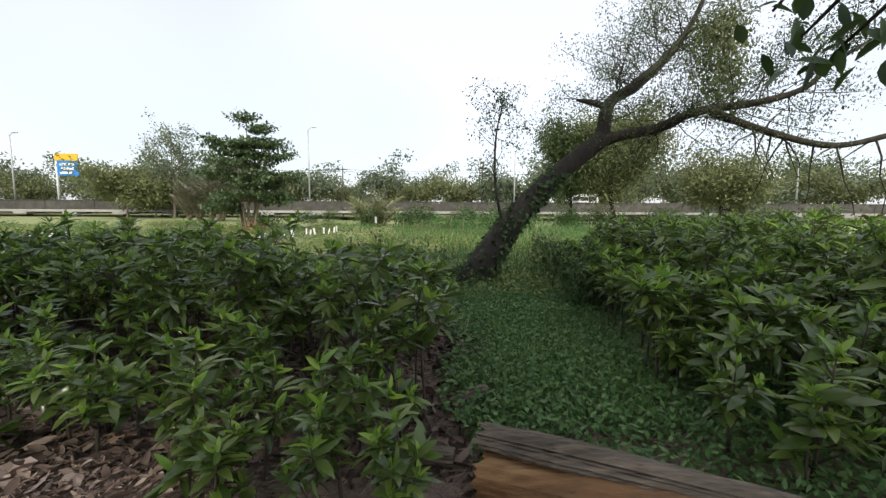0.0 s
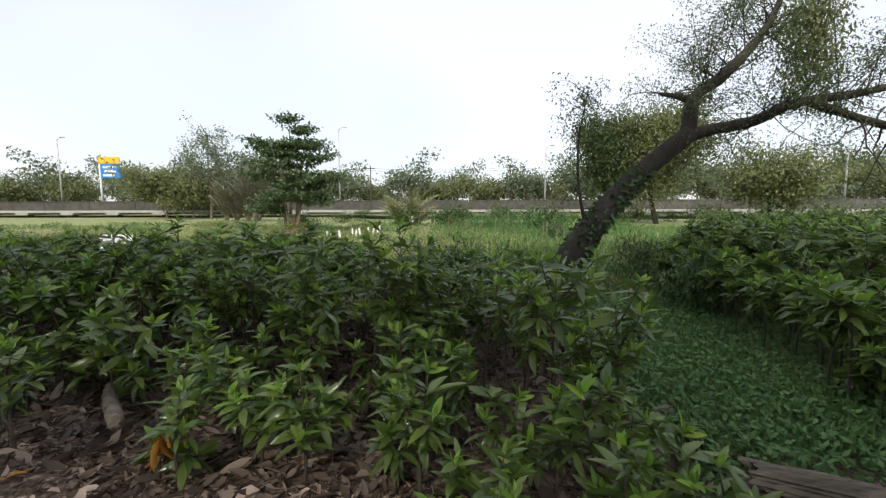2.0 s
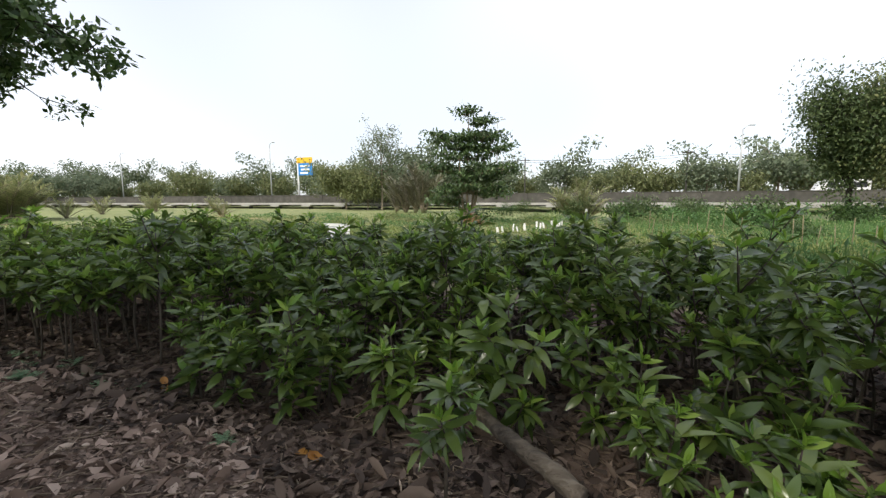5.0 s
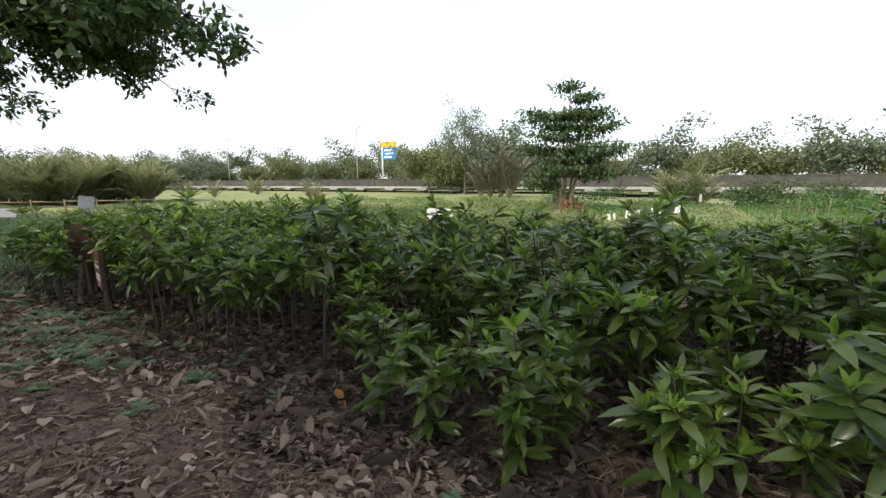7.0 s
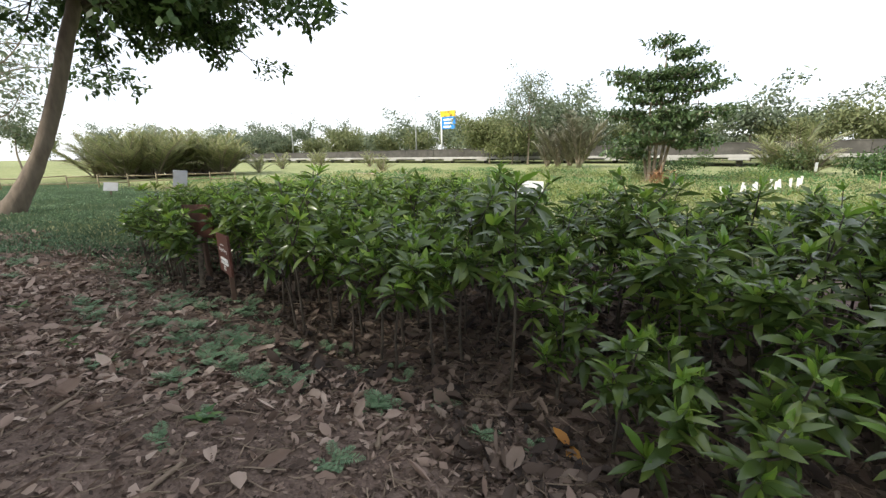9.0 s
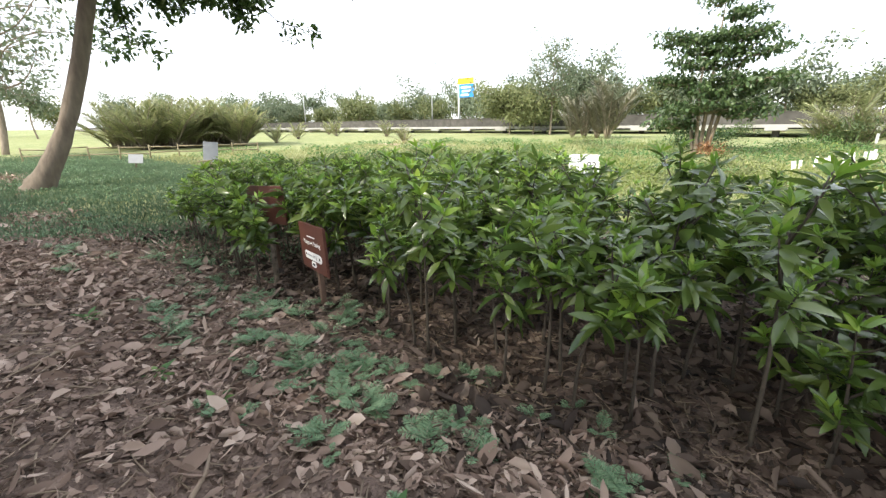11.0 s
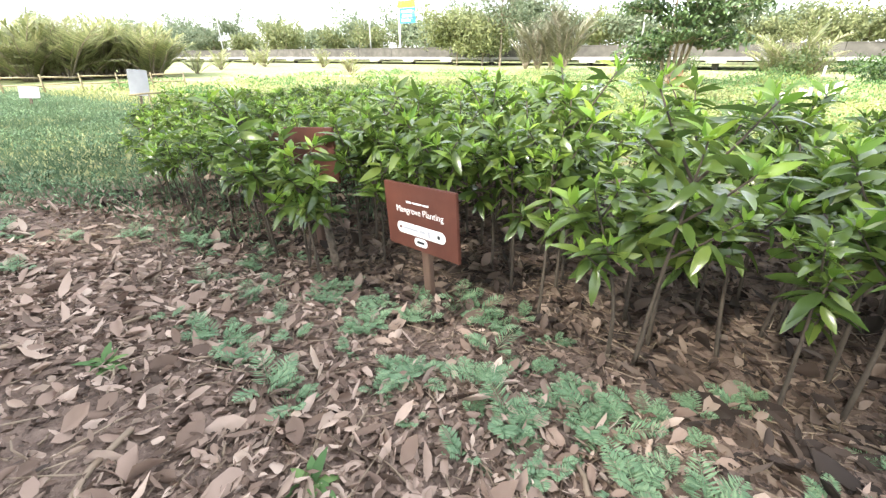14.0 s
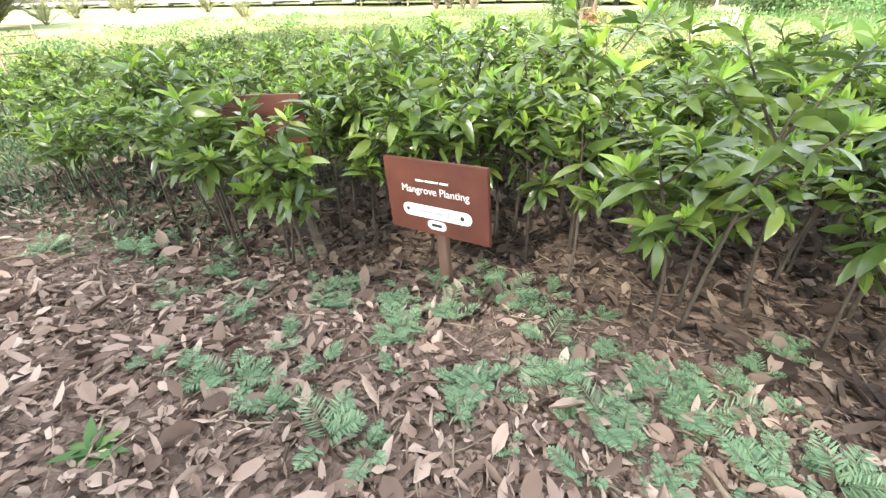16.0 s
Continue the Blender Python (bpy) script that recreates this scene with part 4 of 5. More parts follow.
def bed_points():
    """Rows of saplings about 0.42 m apart: a long bed, and a second bed past the grassy gap."""
    out = []
    for x0, x1, front, back in ((-17.6, 0.02, None, None), (2.0, 9.0, 2.35, 9.5)):
        x = x0
        while x < x1:
            f = front if front else float(np.interp(x, [-17.6, -15.2, -12.8, -9.5, -8.8, -7, -6, -5, -4.2, -3.4, -2.6, -1.6, -1.0, 0.35], [4.5, 3.55, 3.15, 3.2, 3.4, 3.35, 3.25, 3.2, 3.1, 2.85, 2.55, 2.25, 1.85, 1.8])) + 0.15 * math.sin(x * 2.3)
            b = back if back else float(np.interp(x, [-15.2, -11.5, -9.5, -6, -3, 0.35], [6.4, 7.4, 6.2, 6.8, 6.6, 5.6]))
            y = f
            while y < b:
                px, py = x + rng.uniform(-0.16, 0.16), y + rng.uniform(-0.14, 0.14)
                if not (x0 > 0 and py > 4.0 and px < 2.1 + 0.12 * (py - 4.0)) and not (-11.5 < px < -10.35 and py < 3.4) and not (-4.35 < px < -3.45 and py < 3.45):
                    out.append((px, py, py - f))
                y += 0.35
            x += 0.37
    return out


spots = sorted(bed_points(), key=lambda p: p[2] + (0.5 if p[0] > 5 or p[0] < -15 else 0))
tail = [(rng.uniform(-18.5, -11.2), rng.uniform(5.6, 9.6), 3.0) for _ in range(210)]
spots += tail
for front_spot in ((-4.2, 2.72, 0.0), (-12.62, 3.12, 0.0), (-12.05, 3.05, 0.0), (-12.36, 2.98, 0.0)):
    spots.insert(0, front_spot)
LABEL = "mangrove sapling with glossy leaves and pale young tips, planted in rows"
rest = {0: [], 1: [], 2: [], 3: []}
for i, (px, py, deep) in enumerate(spots):
    if px > -7.5 and deep < 1.0 or 1.0 < px < 3.0:
        k = int(rng.choice([10, 11, 12, 13] if deep < 0.45 else [12, 13, 14, 1]))
    else:
        k = int(rng.integers(2, 9)) if rng.uniform() > 0.07 else int(rng.integers(15, 17))
    s = rng.uniform(0.88, 1.1) * (0.88 if -3.5 < px < 0.4 else 1.0) * float(np.interp(px, [-18.0, -15.2, -12.5, -10.5, -7.0, -4.0], [0.55, 0.66, 0.84, 0.96, 0.95, 1.0]))
    if -11.2 < px < -8.0 and py > 4.9:
        s *= 0.88
    turn = rng.uniform(0, 6.28)
    z = float(ground_z(px, py))
    if i < 296:
        ob = thing("mangrove_sapling", LABEL, "sapling", "rows of mangrove saplings", Matrix.LocRotScale((px, py, z), Euler((rng.normal(0, 0.06), rng.normal(0, 0.06), turn)), (s, s, s)))
        for nm, data in zip(("stem", "branchwork", "leaves", "young_leaves"), DATA[k]):
            tagged(piece(nm, data, ob), kind="stuff" if nm == "branchwork" else "")
    else:
        c, sn = math.cos(turn), math.sin(turn)
        rot = np.array([[c, -sn, 0], [sn, c, 0], [0, 0, 1]])
        for j in range(4):
            rest[j].append((FAR_KINDS[k][j][0] @ rot.T * s + [px, py, z], FAR_KINDS[k][j][1]))
back = tagged(new("sapling_thicket"), "dense further rows of mangrove saplings", "saplings", kind="stuff")
for j, (nm, mt) in enumerate((("stems", STEM), ("branchwork", STEM), ("leaves", LEAF), ("young_leaves", YOUNG))):
    if rest[j]:
        tagged(piece(nm, quad_mesh(nm, *join(rest[j]), mt), back), kind="stuff")

# ---- boards ----
def lettering(text, size, mat, parent, at, name="lettering"):
    cu = bpy.data.curves.new(name, "FONT")
    cu.body, cu.size, cu.extrude, cu.align_x = text, size, 0.0006, "CENTER"
    tmp = bpy.data.objects.new(name, cu)
    scene.collection.objects.link(tmp)
    me = bpy.data.meshes.new_from_object(tmp.evaluated_get(bpy.context.evaluated_depsgraph_get()))
    bpy.data.objects.remove(tmp)
    me.materials.clear()
    me.materials.append(mat)
    ob = piece(name, me, parent)
    ob.matrix_basis = at
    return ob


def pill(x0, x1, z0, z1, y0, y1):
    """A bar with round ends, standing in the board's plane."""
    bm = bmesh.new()
    r = (z1 - z0) / 2
    ring = [(x1 - r + r * math.cos(a), z0 + r + r * math.sin(a)) for a in np.linspace(-math.pi / 2, math.pi / 2, 9)]
    ring += [(x0 + r + r * math.cos(a), z0 + r + r * math.sin(a)) for a in np.linspace(math.pi / 2, 1.5 * math.pi, 9)]
    f = bm.faces.new([bm.verts.new((x, y0, z)) for x, z in ring])
    got = bmesh.ops.extrude_face_region(bm, geom=[f])
    for v in got["geom"]:
        if isinstance(v, bmesh.types.BMVert):
            v.co.y = y1
    bmesh.ops.recalc_face_normals(bm, faces=bm.faces)
    return bm


def planting_board(at, label, written, foot=-0.2):
    ob = thing("planting_sign", label, "sign", at=at)
    part("board", box(-0.345, 0.345, -0.012, 0.012, 0.385, 0.83, 0.004), BROWN_BOARD, ob)
    part("post", box(-0.036, 0.036, 0.0125, 0.055, foot, 0.8, 0.005), POST_WOOD, ob)
    if written:
        lettering("Mangrove Planting", 0.062, WHITE, ob, pose(0, -0.0125, 0.635, 90))
        for x0, x1 in ((-0.12, -0.065), (-0.055, 0.035), (0.045, 0.1)):
            part("lettering_bar", box(x0, x1, -0.0135, -0.0122, 0.706, 0.717), WHITE, ob)
        part("white_strip", pill(-0.235, 0.24, 0.487, 0.565, -0.0135, -0.0122), WHITE, ob)
        part("number_plate", pill(-0.065, 0.065, 0.42, 0.478, -0.0135, -0.0122), WHITE, ob)
        for x0, x1, z0, z1, mt in ((-0.18, -0.02, 0.52, 0.535, GREY_BOARD), (0.0, 0.05, 0.518, 0.538, GREY_BOARD), (0.08, 0.097, 0.505, 0.545, GREY_BOARD), (-0.035, 0.035, 0.44, 0.458, DARK)):
            part("print_bar", box(x0, x1, -0.015, -0.0137, z0, z1), mt, ob)
        part("print_dot", pill(0.165, 0.192, 0.512, 0.539, -0.015, -0.0137), DARK, ob)
        part("print_dot", pill(-0.21, -0.185, 0.515, 0.54, -0.015, -0.0137), BROWN_BOARD, ob)


planting_board(pose(-10.93, 3.1, -0.13, 0, -4.5, -14), "red-brown board on a post lettered Mangrove Planting", True)
planting_board(pose(-12.33, 3.4, 0.08, 0, -3, 8), "second red-brown board half hidden among the saplings", False, -0.45)


prop = thing("leaning_stick", "weathered brown stick leaning among the saplings", "stick")
piece("pole", quad_mesh("pole", *tube(*smooth_line([(-11.83, 3.14, -0.16), (-11.98, 3.22, 0.2), (-12.13, 3.3, 0.52)], [0.032, 0.03, 0.026], 4), 8, 0.1), OLD_WOOD), prop)
tee = thing("stake_frame", "thin yellowish bamboo stake with a crosspiece in the grass", "stake", at=pose(-19.6, 5.6, 0.05))
piece("stake", quad_mesh("stake", *tube([(0, 0, -0.15), (0.02, 0, 0.3), (0, 0.02, 0.68)], [0.02, 0.02, 0.018], 6), BAMBOO), tee)
piece("crosspiece", quad_mesh("crosspiece", *tube([(-0.1, -0.3, 0.66), (0, 0, 0.68), (0.05, 0.32, 0.67)], [0.018, 0.018, 0.016], 6), BAMBOO), tee)


def field_board(at, w, h, z, mat, label):
    ob = thing("field_board", label, "sign", at=at)
    part("panel", box(-w / 2, w / 2, -0.012, 0.012, z, z + h, 0.004), mat, ob)
    part("post", box(-0.03, 0.03, 0.013, 0.06, -0.2, z + h * 0.8, 0.004), OLD_WOOD, ob)
    return ob


wb = field_board(pose(-12.65, 13.45, -0.15, -6, 2, 35), 0.9, 0.56, 0.24, WHITE, "white plot board with dark numerals standing in grass")
lettering("82", 0.3, DARK, wb, pose(0.22, -0.0135, 0.38, 90))
for z0 in (0.66, 0.56):
    part("print_bar", box(-0.35, -0.02, -0.0145, -0.0125, z0, z0 + 0.03), GREY_BOARD, wb)
field_board(pose(-22.0, 6.45, 0.1, -8, 6, 60), 0.42, 0.62, 0.42, GREY_BOARD, "grey tilted board on a post at the end of the bed")
field_board(pose(-27.5, 5.8, 0.12, -20, 3, 55), 0.5, 0.35, 0.15, GREY_BOARD, "low grey board in the grass")

# white plant tags on stakes in the field
tag = thing("plant_tag", "white tag on a short stake in the field", "plant tag", "white plant tags")
part("stake", box(-0.012, 0.012, -0.012, 0.012, -0.15, 0.42), BAMBOO, tag)
part("tag_plate", box(-0.08, 0.08, -0.02, -0.013, 0.2, 0.46, 0.003), WHITE, tag)
spots_t = [(-7.7 + 0.17 * i + rng.uniform(-0.15, 0.15), 18.1 + 0.42 * i + rng.uniform(-0.6, 0.6)) for i in range(13)] + [(-5.0, 32.5)]
for i, (x, y) in enumerate(spots_t):
    m = Matrix.LocRotScale((x, y, float(ground_z(x, y))), Euler((rng.normal(0, 0.1), rng.normal(0, 0.1), rng.normal(0, 0.5))), (0.75, 0.75, rng.uniform(0.95, 1.3)) if i < 13 else (1.9, 1.9, 1.9))
    if i == 0:
        tag.matrix_basis = m
    else:
        copy_thing(tag, m)
stake = thing("bamboo_stake", "thin bamboo stake marking a planting row", "stake", "bamboo stakes")
piece("pole", quad_mesh("pole", *tube([(0, 0, -0.2), (0.01, 0, 0.5), (0, 0, 1.0)], [0.015, 0.014, 0.012], 6), BAMBOO), stake)
n = 0
for x0, y0, dx, dy, c in ((-4.0, 19.6, 0.75, 0.45, 9), (2.2, 18.2, 0.22, -0.5, 9), (-2.6, 17.4, 0.5, 0.1, 5)):
    for i in range(c):
        x, y = x0 + dx * i + rng.uniform(-0.1, 0.1), y0 + dy * i + rng.uniform(-0.2, 0.2)
        s = rng.uniform(0.7, 1.25)
        m = Matrix.LocRotScale((x, y, float(ground_z(x, y))), Euler((rng.normal(0, 0.06), rng.normal(0, 0.06), 0)), (s, s, s))
        if n == 0:
            stake.matrix_basis = m
        else:
            copy_thing(stake, m)
        n += 1

fence = thing("rail_fence", "low pale bamboo rail fence at the edge of the lawn", "fence")
for i in range(9):
    fx, fy = -36.0 + 0.6 * i, 3.4 + 1.15 * i
    piece("post", quad_mesh("post", *tube([(fx, fy, -0.1), (fx, fy, 0.75)], [0.04, 0.035], 6), BAMBOO), fence)
    if i < 8:
        for rz in (0.35, 0.65):
            piece("rail", quad_mesh("rail", *tube([(fx, fy, rz), (fx + 0.6, fy + 1.15, rz + rng.normal(0, 0.04))], [0.03, 0.03], 6), BAMBOO), fence)

# ---- field shrubs ----
def shrub_mesh(h, w, count, leaf_len, mat, name="leaves"):
    tips = np.stack([rng.normal(0, w * 0.4, 60), rng.normal(0, w * 0.4, 60), np.abs(rng.normal(h * 0.5, h * 0.25, 60))], 1)
    return quad_mesh(name, *twig_leaves(tips, count, w * 0.14, leaf_len, leaf_len * 0.42, 0.1), mat)


shrub_kinds = [shrub_mesh(1.2, 1.3, 900, 0.2, BROAD_LEAF), shrub_mesh(0.9, 1.6, 900, 0.2, GRASS), shrub_mesh(1.5, 1.1, 800, 0.18, FINE_LEAF)]
for i in range(70):
    x, y = rng.uniform(-14, 30), rng.uniform(11, 50)
    if -9 < x < 1 and y < 27 or abs(x + 12) < 2.5 and y < 28:
        continue
    if x < 0 and y < 24 or (x < -3 and y < 30):
        continue
    s = rng.uniform(0.6, 1.3)
    ob = thing("field_shrub", "low green shrub in the overgrown field", "shrub", "field shrubs", Matrix.LocRotScale((x, y, float(ground_z(x, y)) - 0.05), Euler((0, 0, rng.uniform(0, 6.28))), (s, s, s)))
    piece("leaves", shrub_kinds[int(rng.integers(0, 3))], ob)


mound_kinds = [shrub_mesh(0.7, 1.5, 800, 0.13, FIELD_WEED), shrub_mesh(0.6, 1.9, 900, 0.12, GRASS), shrub_mesh(0.55, 1.6, 700, 0.14, OLIVE_LEAF)]
for i in range(75):
    x, y = rng.uniform(-22, 3), rng.uniform(12, 34)
    if abs(x + 11.7) < 1.0 and abs(y - 25) < 2 or abs(x + 12.6) < 1.2 and y < 15 or abs(x + 6.7) < 1.6 and 14 < y < 21:
        continue
    s = rng.uniform(0.45, 1.0)
    ob = thing("weed_mound", "low tangled mound of yellow-green weeds in the field", "weeds", "weed mounds in the field", Matrix.LocRotScale((x, y, float(ground_z(x, y)) - 0.05), Euler((0, 0, rng.uniform(0, 6.28))), (s, s, s * 0.9)))
    piece("leaves", mound_kinds[int(rng.integers(0, 3))], ob)
for x, y, s, kind in ((2.45, 6.9, 0.85, 0), (2.35, 8.7, 0.8, 2), (-0.6, 9.3, 0.9, 1), (-1.4, 8.9, 0.8, 0), (0.1, 8.3, 0.6, 0)):
    ob = thing("field_shrub", "small bushy shrub beside the grassy gap", "shrub", "field shrubs", Matrix.LocRotScale((x, y, float(ground_z(x, y)) - 0.05), Euler((0, 0, x * 3)), (s * 0.6, s * 0.6, s)))
    piece("leaves", shrub_kinds[kind], ob)


# ---- ground cover ----
def grass_patch(name, label, count, x0, x1, y0, y1, h, w, mat, keep=None, lean_amount=0.35):
    x, y = rng.uniform(x0, x1, count), rng.uniform(y0, y1, count)
    if keep is not None:
        ok = keep(x, y)
        x, y = x[ok], y[ok]
    n = len(x)
    base = np.stack([x, y, ground_z(x, y) - 0.01], 1)
    way = UP + rng.normal(0, lean_amount, (n, 3))
    v, q = flakes(base, way, rng.normal(0, 1, (n, 3)), h * rng.uniform(0.5, 1.2, n), w)
    return tagged(new(name, quad_mesh(name, v, q, mat)), label, "grass", kind="stuff")


grass_patch("gap_grass", "lush green grass between the planting beds", 26000, 0.1, 3.2, 2.9, 12.5, 0.2, 0.014, GRASS, lambda x, y: (x > 0.3 + 0.12 * np.sin(y * 3)) & (x < 2.0 + (y - 4) * 0.18), 0.6)
def on_lawn(x, y):
    """Grass west of the trodden earth, thin towards it, with two worn brown patches."""
    worn = np.exp(-((x + 17.4) / 1.1) ** 2 - ((y - 1.9) / 0.45) ** 2) + np.exp(-((x + 26.5) / 2.0) ** 2 - ((y - 2.2) / 0.5) ** 2)
    edge = np.sin(x * 2.3) * 0.5 + np.sin(y * 3.1 + x) * 0.5 + (-14.2 - x) * 0.9 + np.clip(y - 2.2, -1, 1.2) * 1.5
    fade = np.clip(edge * 0.55, 0, 1) * np.clip((9.5 - y) / 3.5, 0, 1) * np.clip((44 + x) / 14, 0.1, 1) * (1 - np.clip(worn, 0, 0.96))
    return (rng.uniform(0, 1, len(x)) < fade) & ((y > 2.1) | (x < -13.4))


grass_patch("path_grass", "short dull green grass by the shade tree, shade put into its colour", 230000, -44, -11.8, -2.5, 9.5, 0.13, 0.018, SHADED_LAWN, on_lawn, 0.75)
grass_patch("field_grass", "sunlit yellow-green grass in the field", 60000, -34, 14, 7.5, 32, 0.2, 0.025, FIELD_GRASS, lambda x, y: rng.uniform(0, 1, len(x)) < 14.0 / (y + 4), 0.4)
grass_patch("tall_grass", "taller green grass between stakes", 11000, -3, 14, 10, 30, 0.5, 0.025, GRASS, lambda x, y: (x > 0) | (y > 20), 0.25)


def weeds(name, label, count, x0, x1, y0, y1, size, high, mat, keep):
    x, y = rng.uniform(x0, x1, count), rng.uniform(y0, y1, count)
    ok = keep(x, y)
    x, y = x[ok], y[ok]
    n = len(x)
    base = np.stack([x, y, ground_z(x, y) + high * rng.uniform(0, 1, n)], 1)
    v, q = flakes(base, rng.normal(0, 1, (n, 3)) * [1, 1, 0.7] + UP * 0.3, UP + rng.normal(0, 0.5, (n, 3)), size * rng.uniform(0.6, 1.4, n), size * 0.45)
    return tagged(new(name, quad_mesh(name, v, q, mat)), label, "weeds", kind="stuff")


def clumped(x, y):
    return np.sin(x * 0.9 + 2 * np.sin(y * 0.6)) + np.sin(y * 1.1 + x * 0.35) + np.sin(x * 2.7 + y * 1.9) * 0.6 > 0.55


weeds("bank_herbs", "low leafy herbs beside the log and saplings", 15000, 0.2, 6.0, 1.8, 4.2, 0.065, 0.14, GRASS, lambda x, y: y > 2.35 - 0.2 * x + 0.2 * np.sin(x * 5))
weeds("field_weeds", "patchy broad-leaved weeds through the field grass", 70000, -36, 10, 8.5, 34, 0.14, 0.3, GRASS, clumped)
weeds("yellow_weeds", "yellowing low weeds in the sunlit field", 40000, -36, 4, 8.0, 30, 0.13, 0.22, FIELD_GRASS, lambda x, y: clumped(x + 4, y * 1.3))
weeds("low_field_weeds", "tangled yellow-green weeds just behind the planting bed", 60000, -24, 8, 7.2, 20, 0.11, 0.26, FIELD_WEED, lambda x, y: np.sin(x * 1.3 + y * 0.7) + np.sin(y * 1.9 - x * 0.4) > -0.7)
weeds("lawn_herbs", "small leafy herbs spread through the short grass", 60000, -36, -11.8, -2.0, 9.0, 0.05, 0.09, FERN, lambda x, y: on_lawn(x, y) & (np.sin(x * 1.7 + y) + np.sin(y * 2.3 - x * 0.6) > -0.4))
hx, hy = rng.uniform(0.0, 6.0, 24000), rng.uniform(2.7, 8.5, 24000)
ok = hx > 0.05 + 0.12 * np.sin(hy * 3)
hx, hy = hx[ok], hy[ok]
hv, hq = blades(np.stack([hx, hy, ground_z(hx, hy) + rng.uniform(0.02, 0.16, len(hx))], 1), rng.normal(0, 1, (len(hx), 3)) * [1, 1, 0.4], UP + rng.normal(0, 0.3, (len(hx), 3)), 0.06, 0.035, 0.2, 0.1, ROWS_SHORT)
tagged(new("ground_herbs", quad_mesh("ground_herbs", hv, hq, GRASS)), "low leafy herbs covering the grassy gap", "herbs", kind="stuff")


ROWS_LITTER = (np.array([0.0, 0.35, 0.72, 1.0]), np.array([0.15, 0.95, 0.85, 0.06]))


def litter(name, label, count, x0, x1, y0, y1, size, mat, keep=None):
    x, y = rng.uniform(x0, x1, count), rng.uniform(y0, y1, count)
    if keep is not None:
        ok = keep(x, y)
        x, y = x[ok], y[ok]
    n = len(x)
    base = np.stack([x, y, ground_z(x, y) + rng.uniform(0.003, 0.028, n)], 1)
    way = rng.normal(0, 1, (n, 3)) * [1, 1, 0.14]
    ln = size * np.clip(rng.lognormal(-0.15, 0.45, n), 0.35, 2.1)
    if size < 0.06:
        v, q = flakes(base, way, UP + rng.normal(0, 0.4, (n, 3)), ln, ln * rng.uniform(0.3, 0.7, n))
        return tagged(new(name, quad_mesh(name, v, q, mat)), label, "leaf litter", kind="stuff")
    v, q = blades(base, way, UP + rng.normal(0, 0.35, (n, 3)), ln, ln * rng.uniform(0.18, 0.66, n), rng.uniform(-0.6, 0.8, n), rng.uniform(-0.35, 0.6, n), ROWS_LITTER, rng.normal(0, 0.65, n))
    return tagged(new(name, quad_mesh(name, v, q, mat)), label, "leaf litter", kind="stuff")


def littered(x, y):
    d = y - walk_line(x)
    patchy = np.sin(x * 1.9 + 2 * np.sin(y * 1.3)) + np.sin(y * 2.7 - x * 0.8)
    return (d > -2.5) & (d < np.where(x > -9.2, 1.65, 1.95) + 0.3 * np.sin(x * 3 + 1)) & (rng.uniform(0, 1, len(x)) < np.clip(0.6 + 0.34 * patchy, 0.12, 1)) & ((x < 0.3) | (d < 2.6))


litter("leaf_litter", "dry curled brown leaves strewn over the earth", 100000, -15.5, 2.6, -0.8, 4.8, 0.07, LITTER, littered)
litter("bleached_litter", "bleached curled leaves on top of the brown litter", 9000, -15.5, 1.0, -0.8, 4.0, 0.066, PALE_LITTER, littered)
litter("leaf_crumbs", "small broken pieces of dry leaves on the earth", 105000, -15.0, 2.6, -0.4, 4.2, 0.032, LEAF_MOULD, lambda x, y: y - walk_line(x) < 2.0 + 0.3 * np.sin(x * 3))
# Starts nearer the path east of x -9.2, where saplings shade the ground.
litter("bed_litter", "dark fallen leaves under the saplings, plant shade put into the colour", 46000, -15.5, 0.6, 2.3, 7.2, 0.085, SHADED_BED_LITTER, lambda x, y: y - walk_line(x) > np.where(x > -9.2, 1.4, 1.8) + 0.25 * np.sin(x * 3))
litter("worn_litter", "reddish dry needles and leaves on a worn patch of the lawn", 16000, -30, -15, 1.2, 3.0, 0.07, LITTER, lambda x, y: rng.uniform(0, 1, len(x)) < np.exp(-((x + 17.4) / 1.1) ** 2 - ((y - 1.9) / 0.45) ** 2) + np.exp(-((x + 26.5) / 2.0) ** 2 - ((y - 2.2) / 0.5) ** 2))
tw_n = 5200
tx, ty = rng.uniform(-15, 2, tw_n), rng.uniform(-0.4, 4.2, tw_n)
tang, tlen = rng.uniform(0, 6.28, tw_n), rng.uniform(0.05, 0.28, tw_n)
twl = []
for x, y, a, l in zip(tx, ty, tang, tlen):
    p0, p1 = np.array([x, y]), np.array([x + math.cos(a) * l, y + math.sin(a) * l])
    pm = (p0 + p1) / 2 + rng.normal(0, 0.05, 2) * l
    twl.append(tube([(*q, float(ground_z(*q)) + 0.012 + rng.uniform(0, 0.015)) for q in (p0, pm, p1)], [0.0045, 0.004, 0.0025], 4))
tagged(new("twig_litter", quad_mesh("twig_litter", *join(twl), TWIG)), "dry twigs and stalks scattered on the earth", "twigs", kind="stuff")


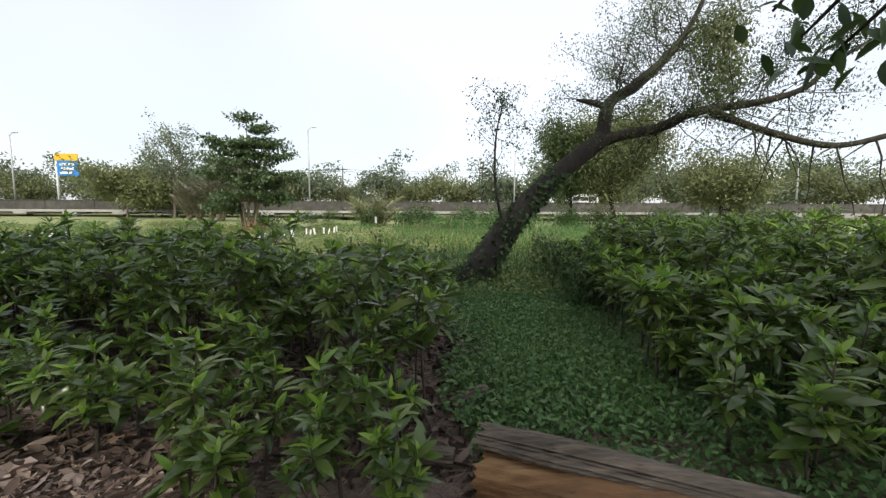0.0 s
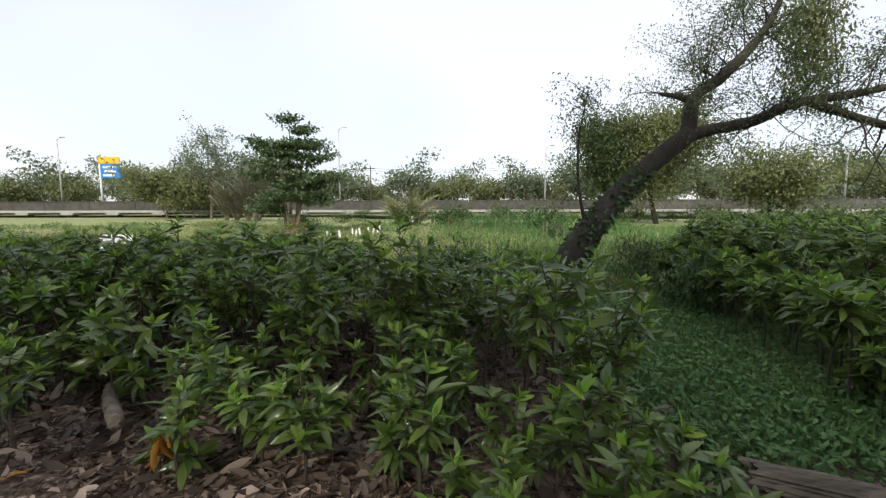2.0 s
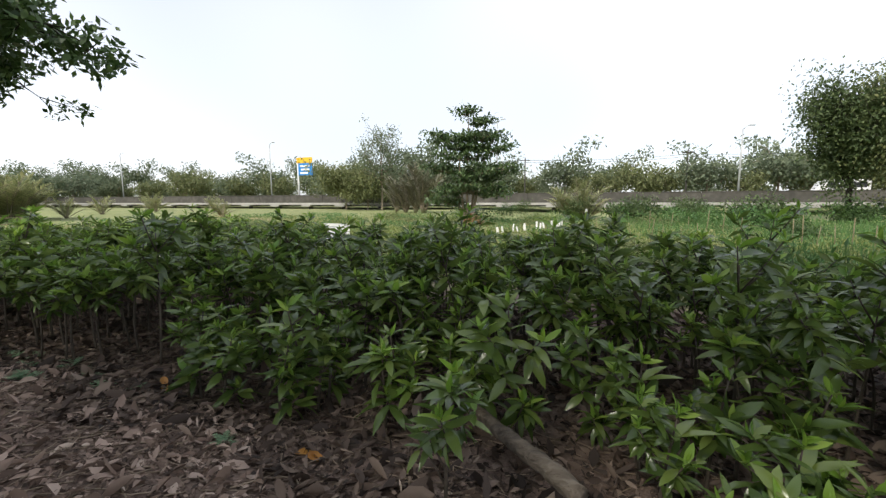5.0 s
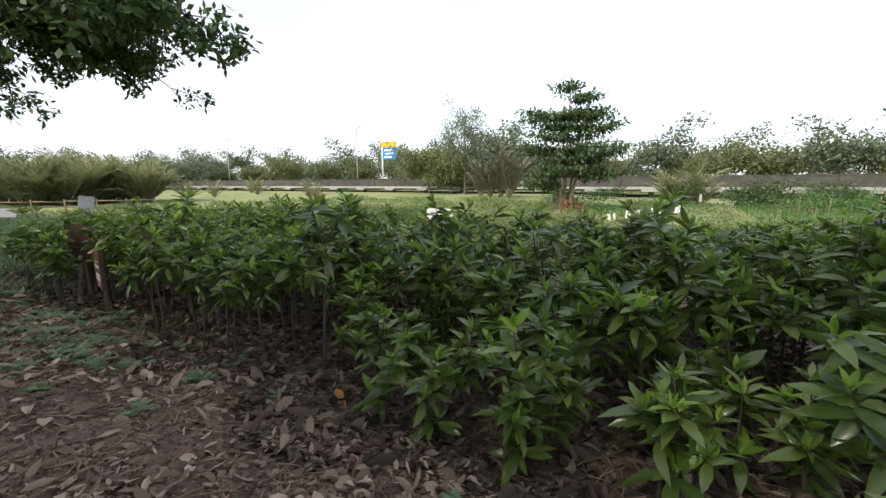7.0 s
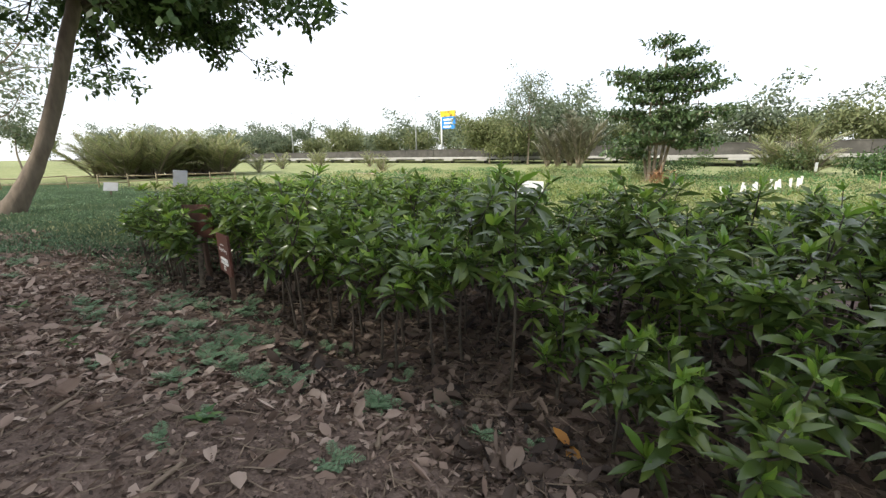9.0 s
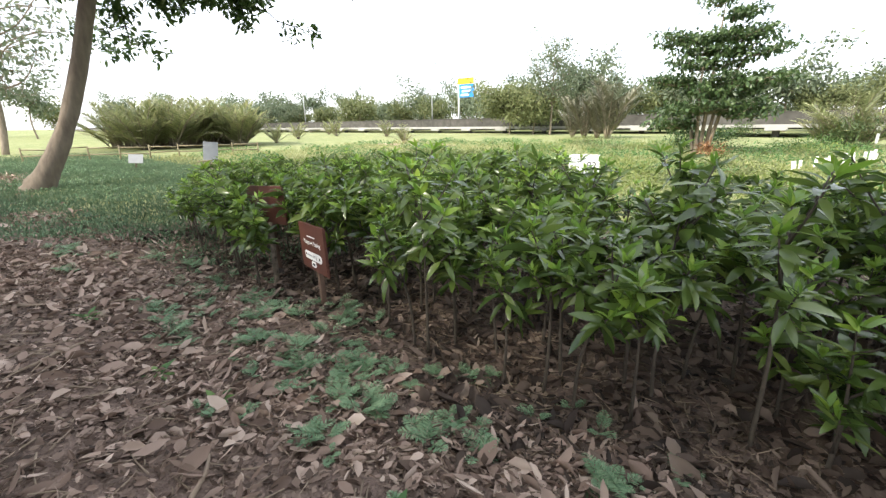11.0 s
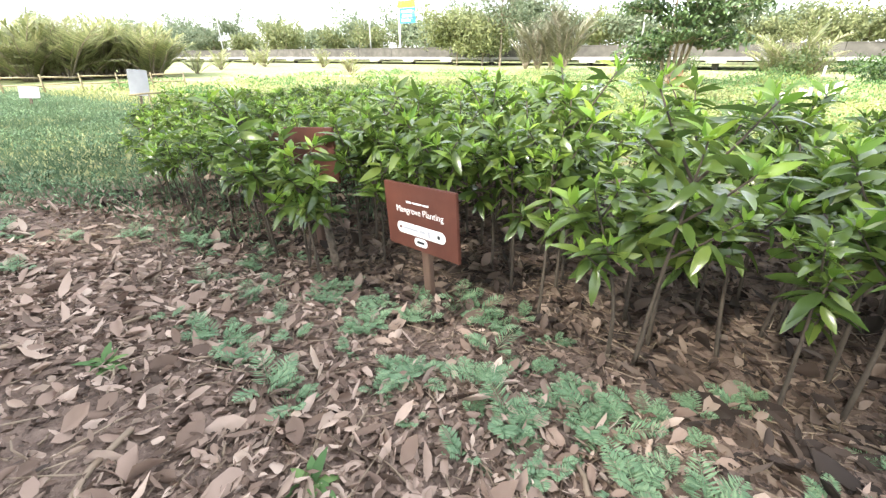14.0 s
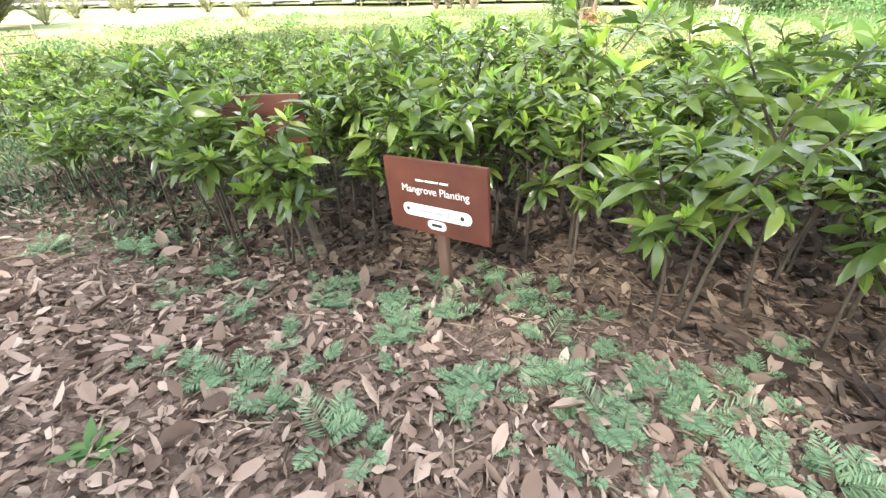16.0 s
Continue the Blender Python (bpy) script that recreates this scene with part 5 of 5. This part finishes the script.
# thick dry stalks on the trodden earth
for i in range(46):
    x, y = rng.uniform(-14, -6.5), rng.uniform(-0.2, 2.6)
    a, ln = rng.uniform(0, 6.28), rng.uniform(0.18, 0.5)
    q = np.array([[x + math.cos(a) * ln * u, y + math.sin(a) * ln * u] for u in (0, 0.33, 0.66, 1)]) + rng.normal(0, 0.012, (4, 2))
    ob = tagged(new("dry_stalk", quad_mesh("dry_stalk", *tube([(*c, float(ground_z(*c)) + 0.02) for c in q], rng.uniform(0.007, 0.014) * np.array([1, 0.95, 0.8, 0.5]), 6, 0.1), TWIG)), "pale dry stalk lying on the trodden earth", "stick", "dry stalks on the earth")


# feathery low plants on the bank
def fern_mesh(fronds, size):
    out = []
    for _ in range(fronds):
        a = rng.uniform(0, 6.28)
        o = np.array([math.cos(a), math.sin(a), rng.uniform(0.15, 1.3)])
        ln = size * rng.uniform(0.6, 1.15)
        s = np.linspace(0.2, 1, 15)
        pts = unit(o)[None] * (s * ln)[:, None] - UP * (0.3 * ln * s ** 2)[:, None] + rng.normal(0, 0.02, 3) * [1, 1, 0]
        along = unit(np.gradient(pts, axis=0))
        side = unit(np.cross(along, UP))
        base = np.repeat(pts, 2, 0)
        way = np.repeat(side, 2, 0) * np.tile([1, -1], 15)[:, None] + np.repeat(along, 2, 0) * 0.45 + rng.normal(0, 0.1, (30, 3))
        out.append(flakes(base, way, UP, np.repeat(ln * 0.3 * np.sin(np.pi * (0.2 + 0.72 * s)), 2), 0.009))
        out.append(tube(pts[::4], np.full(4, 0.0018), 4))
    return quad_mesh("fronds", *join(out), FERN)


fern_kinds = [fern_mesh(n, s) for n, s in ((8, 0.24), (10, 0.2), (6, 0.28), (11, 0.22), (7, 0.17))]
CLUMPS = ((-13.0, 2.7), (-12.3, 2.7), (-12.05, 2.25), (-11.2, 2.73), (-11.05, 2.95), (-10.6, 2.92), (-11.4, 2.2), (-11.8, 1.9), (-11.6, 2.5), (-10.95, 1.85), (-10.9, 2.4), (-10.7, 2.03),
          (-10.4, 2.07), (-10.45, 2.3), (-10.1, 2.33), (-9.85, 2.54), (-9.6, 2.86), (-9.9, 2.2), (-9.65, 2.15), (-9.25, 2.82), (-9.3, 2.45), (-9.35, 2.25), (-10.28, 2.98), (-10.2, 2.75),
          (-9.6, 2.7), (-9.78, 1.8), (-9.18, 1.95), (-8.7, 2.64), (-8.55, 3.1), (-8.8, 2.35), (-11.4, 1.95), (-8.5, 1.84), (-7.95, 2.85), (-7.3, 2.95), (-9.1, 3.05), (-8.1, 2.6))
seeds = [(x + rng.normal(0, 0.13), y + rng.normal(0, 0.1)) for x, y in CLUMPS for _ in range(2)]
while len(seeds) < 150:
    x, y = rng.uniform(-17.5, -5.0), rng.uniform(1.6, 3.2)
    if y < 2.1 and x > -12 or x > -9.5 and rng.uniform() < 0.75:
        continue
    if math.sin(x * 2.2) + math.sin(x * 0.9 + y * 2) < -0.3:
        continue
    seeds.append((x, y))
for x, y in seeds:
    s = rng.uniform(0.45, 0.95)
    ob = thing("feathery_weed", "low feathery blue-green weed on the leaf litter", "weed", "feathery weeds", Matrix.LocRotScale((x, y, float(ground_z(x, y)) + 0.005), Euler((0, 0, rng.uniform(0, 6.28))), (s, s, s)))
    piece("foliage", fern_kinds[int(rng.integers(0, 5))], ob)

for x, y in ((-10.4, 1.62), (-9.9, 1.75), (-11.6, 1.5), (-8.6, 1.9)):
    n = 9
    a = np.arange(n) * 2.4
    way = np.stack([np.cos(a), np.sin(a), rng.uniform(0.3, 1.2, n)], 1)
    ob = thing("broadleaf_weed", "small green broad-leaved weed among dead leaves", "weed", "broad-leaved weeds", pose(x, y, float(ground_z(x, y))))
    piece("rosette", quad_mesh("rosette", *blades(np.zeros((n, 3)), way, UP, rng.uniform(0.06, 0.12, n), 0.04, 0.35, 0.12), GRASS), ob, kind="stuff")

# withered bunch still hanging on a bare stalk
bunch = thing("withered_plant", "dead sapling stalk with a bunch of shrivelled orange leaves", "plant", at=pose(-3.05, 2.5, float(ground_z(-3.05, 2.5)) - 0.06))
piece("stalk", quad_mesh("stalk", *tube([(0, 0, -0.05), (0.01, 0, 0.2), (0.03, 0, 0.4)], [0.009, 0.008, 0.005], 6), STEM), bunch)
hang = np.array([0.02, 0, 0.34]) + rng.normal(0, 0.02, (11, 3))
piece("dead_leaves", quad_mesh("dead_leaves", *blades(hang, rng.normal(0, 0.5, (11, 3)) - UP, rng.normal(0, 1, (11, 3)), rng.uniform(0.12, 0.2, 11), 0.06, 0.3, 0.4), YELLOW), bunch, "shrivelled orange leaves", "stuff")

# fallen yellow and orange leaves
for x, y, s in ((-3.14, 2.61, 1.0), (-5.13, 2.77, 0.9), (-2.2, 2.75, 0.8), (-7.0, 3.2, 0.9), (-3.9, 2.4, 0.7)):
    b = blades([(0, 0, 0.03)] * 3, rng.normal(0, 1, (3, 3)) * [1, 1, 0.2], UP + rng.normal(0, 0.3, (3, 3)), 0.15, 0.07, 0.3, 0.2)
    ob = tagged(new("fallen_leaves", quad_mesh("fallen_leaves", *b, YELLOW)), "withered orange leaves lying on the earth", "fallen leaf", "withered orange leaves")
    ob.matrix_basis = Matrix.LocRotScale((x, y, float(ground_z(x, y))), None, (s, s, s))
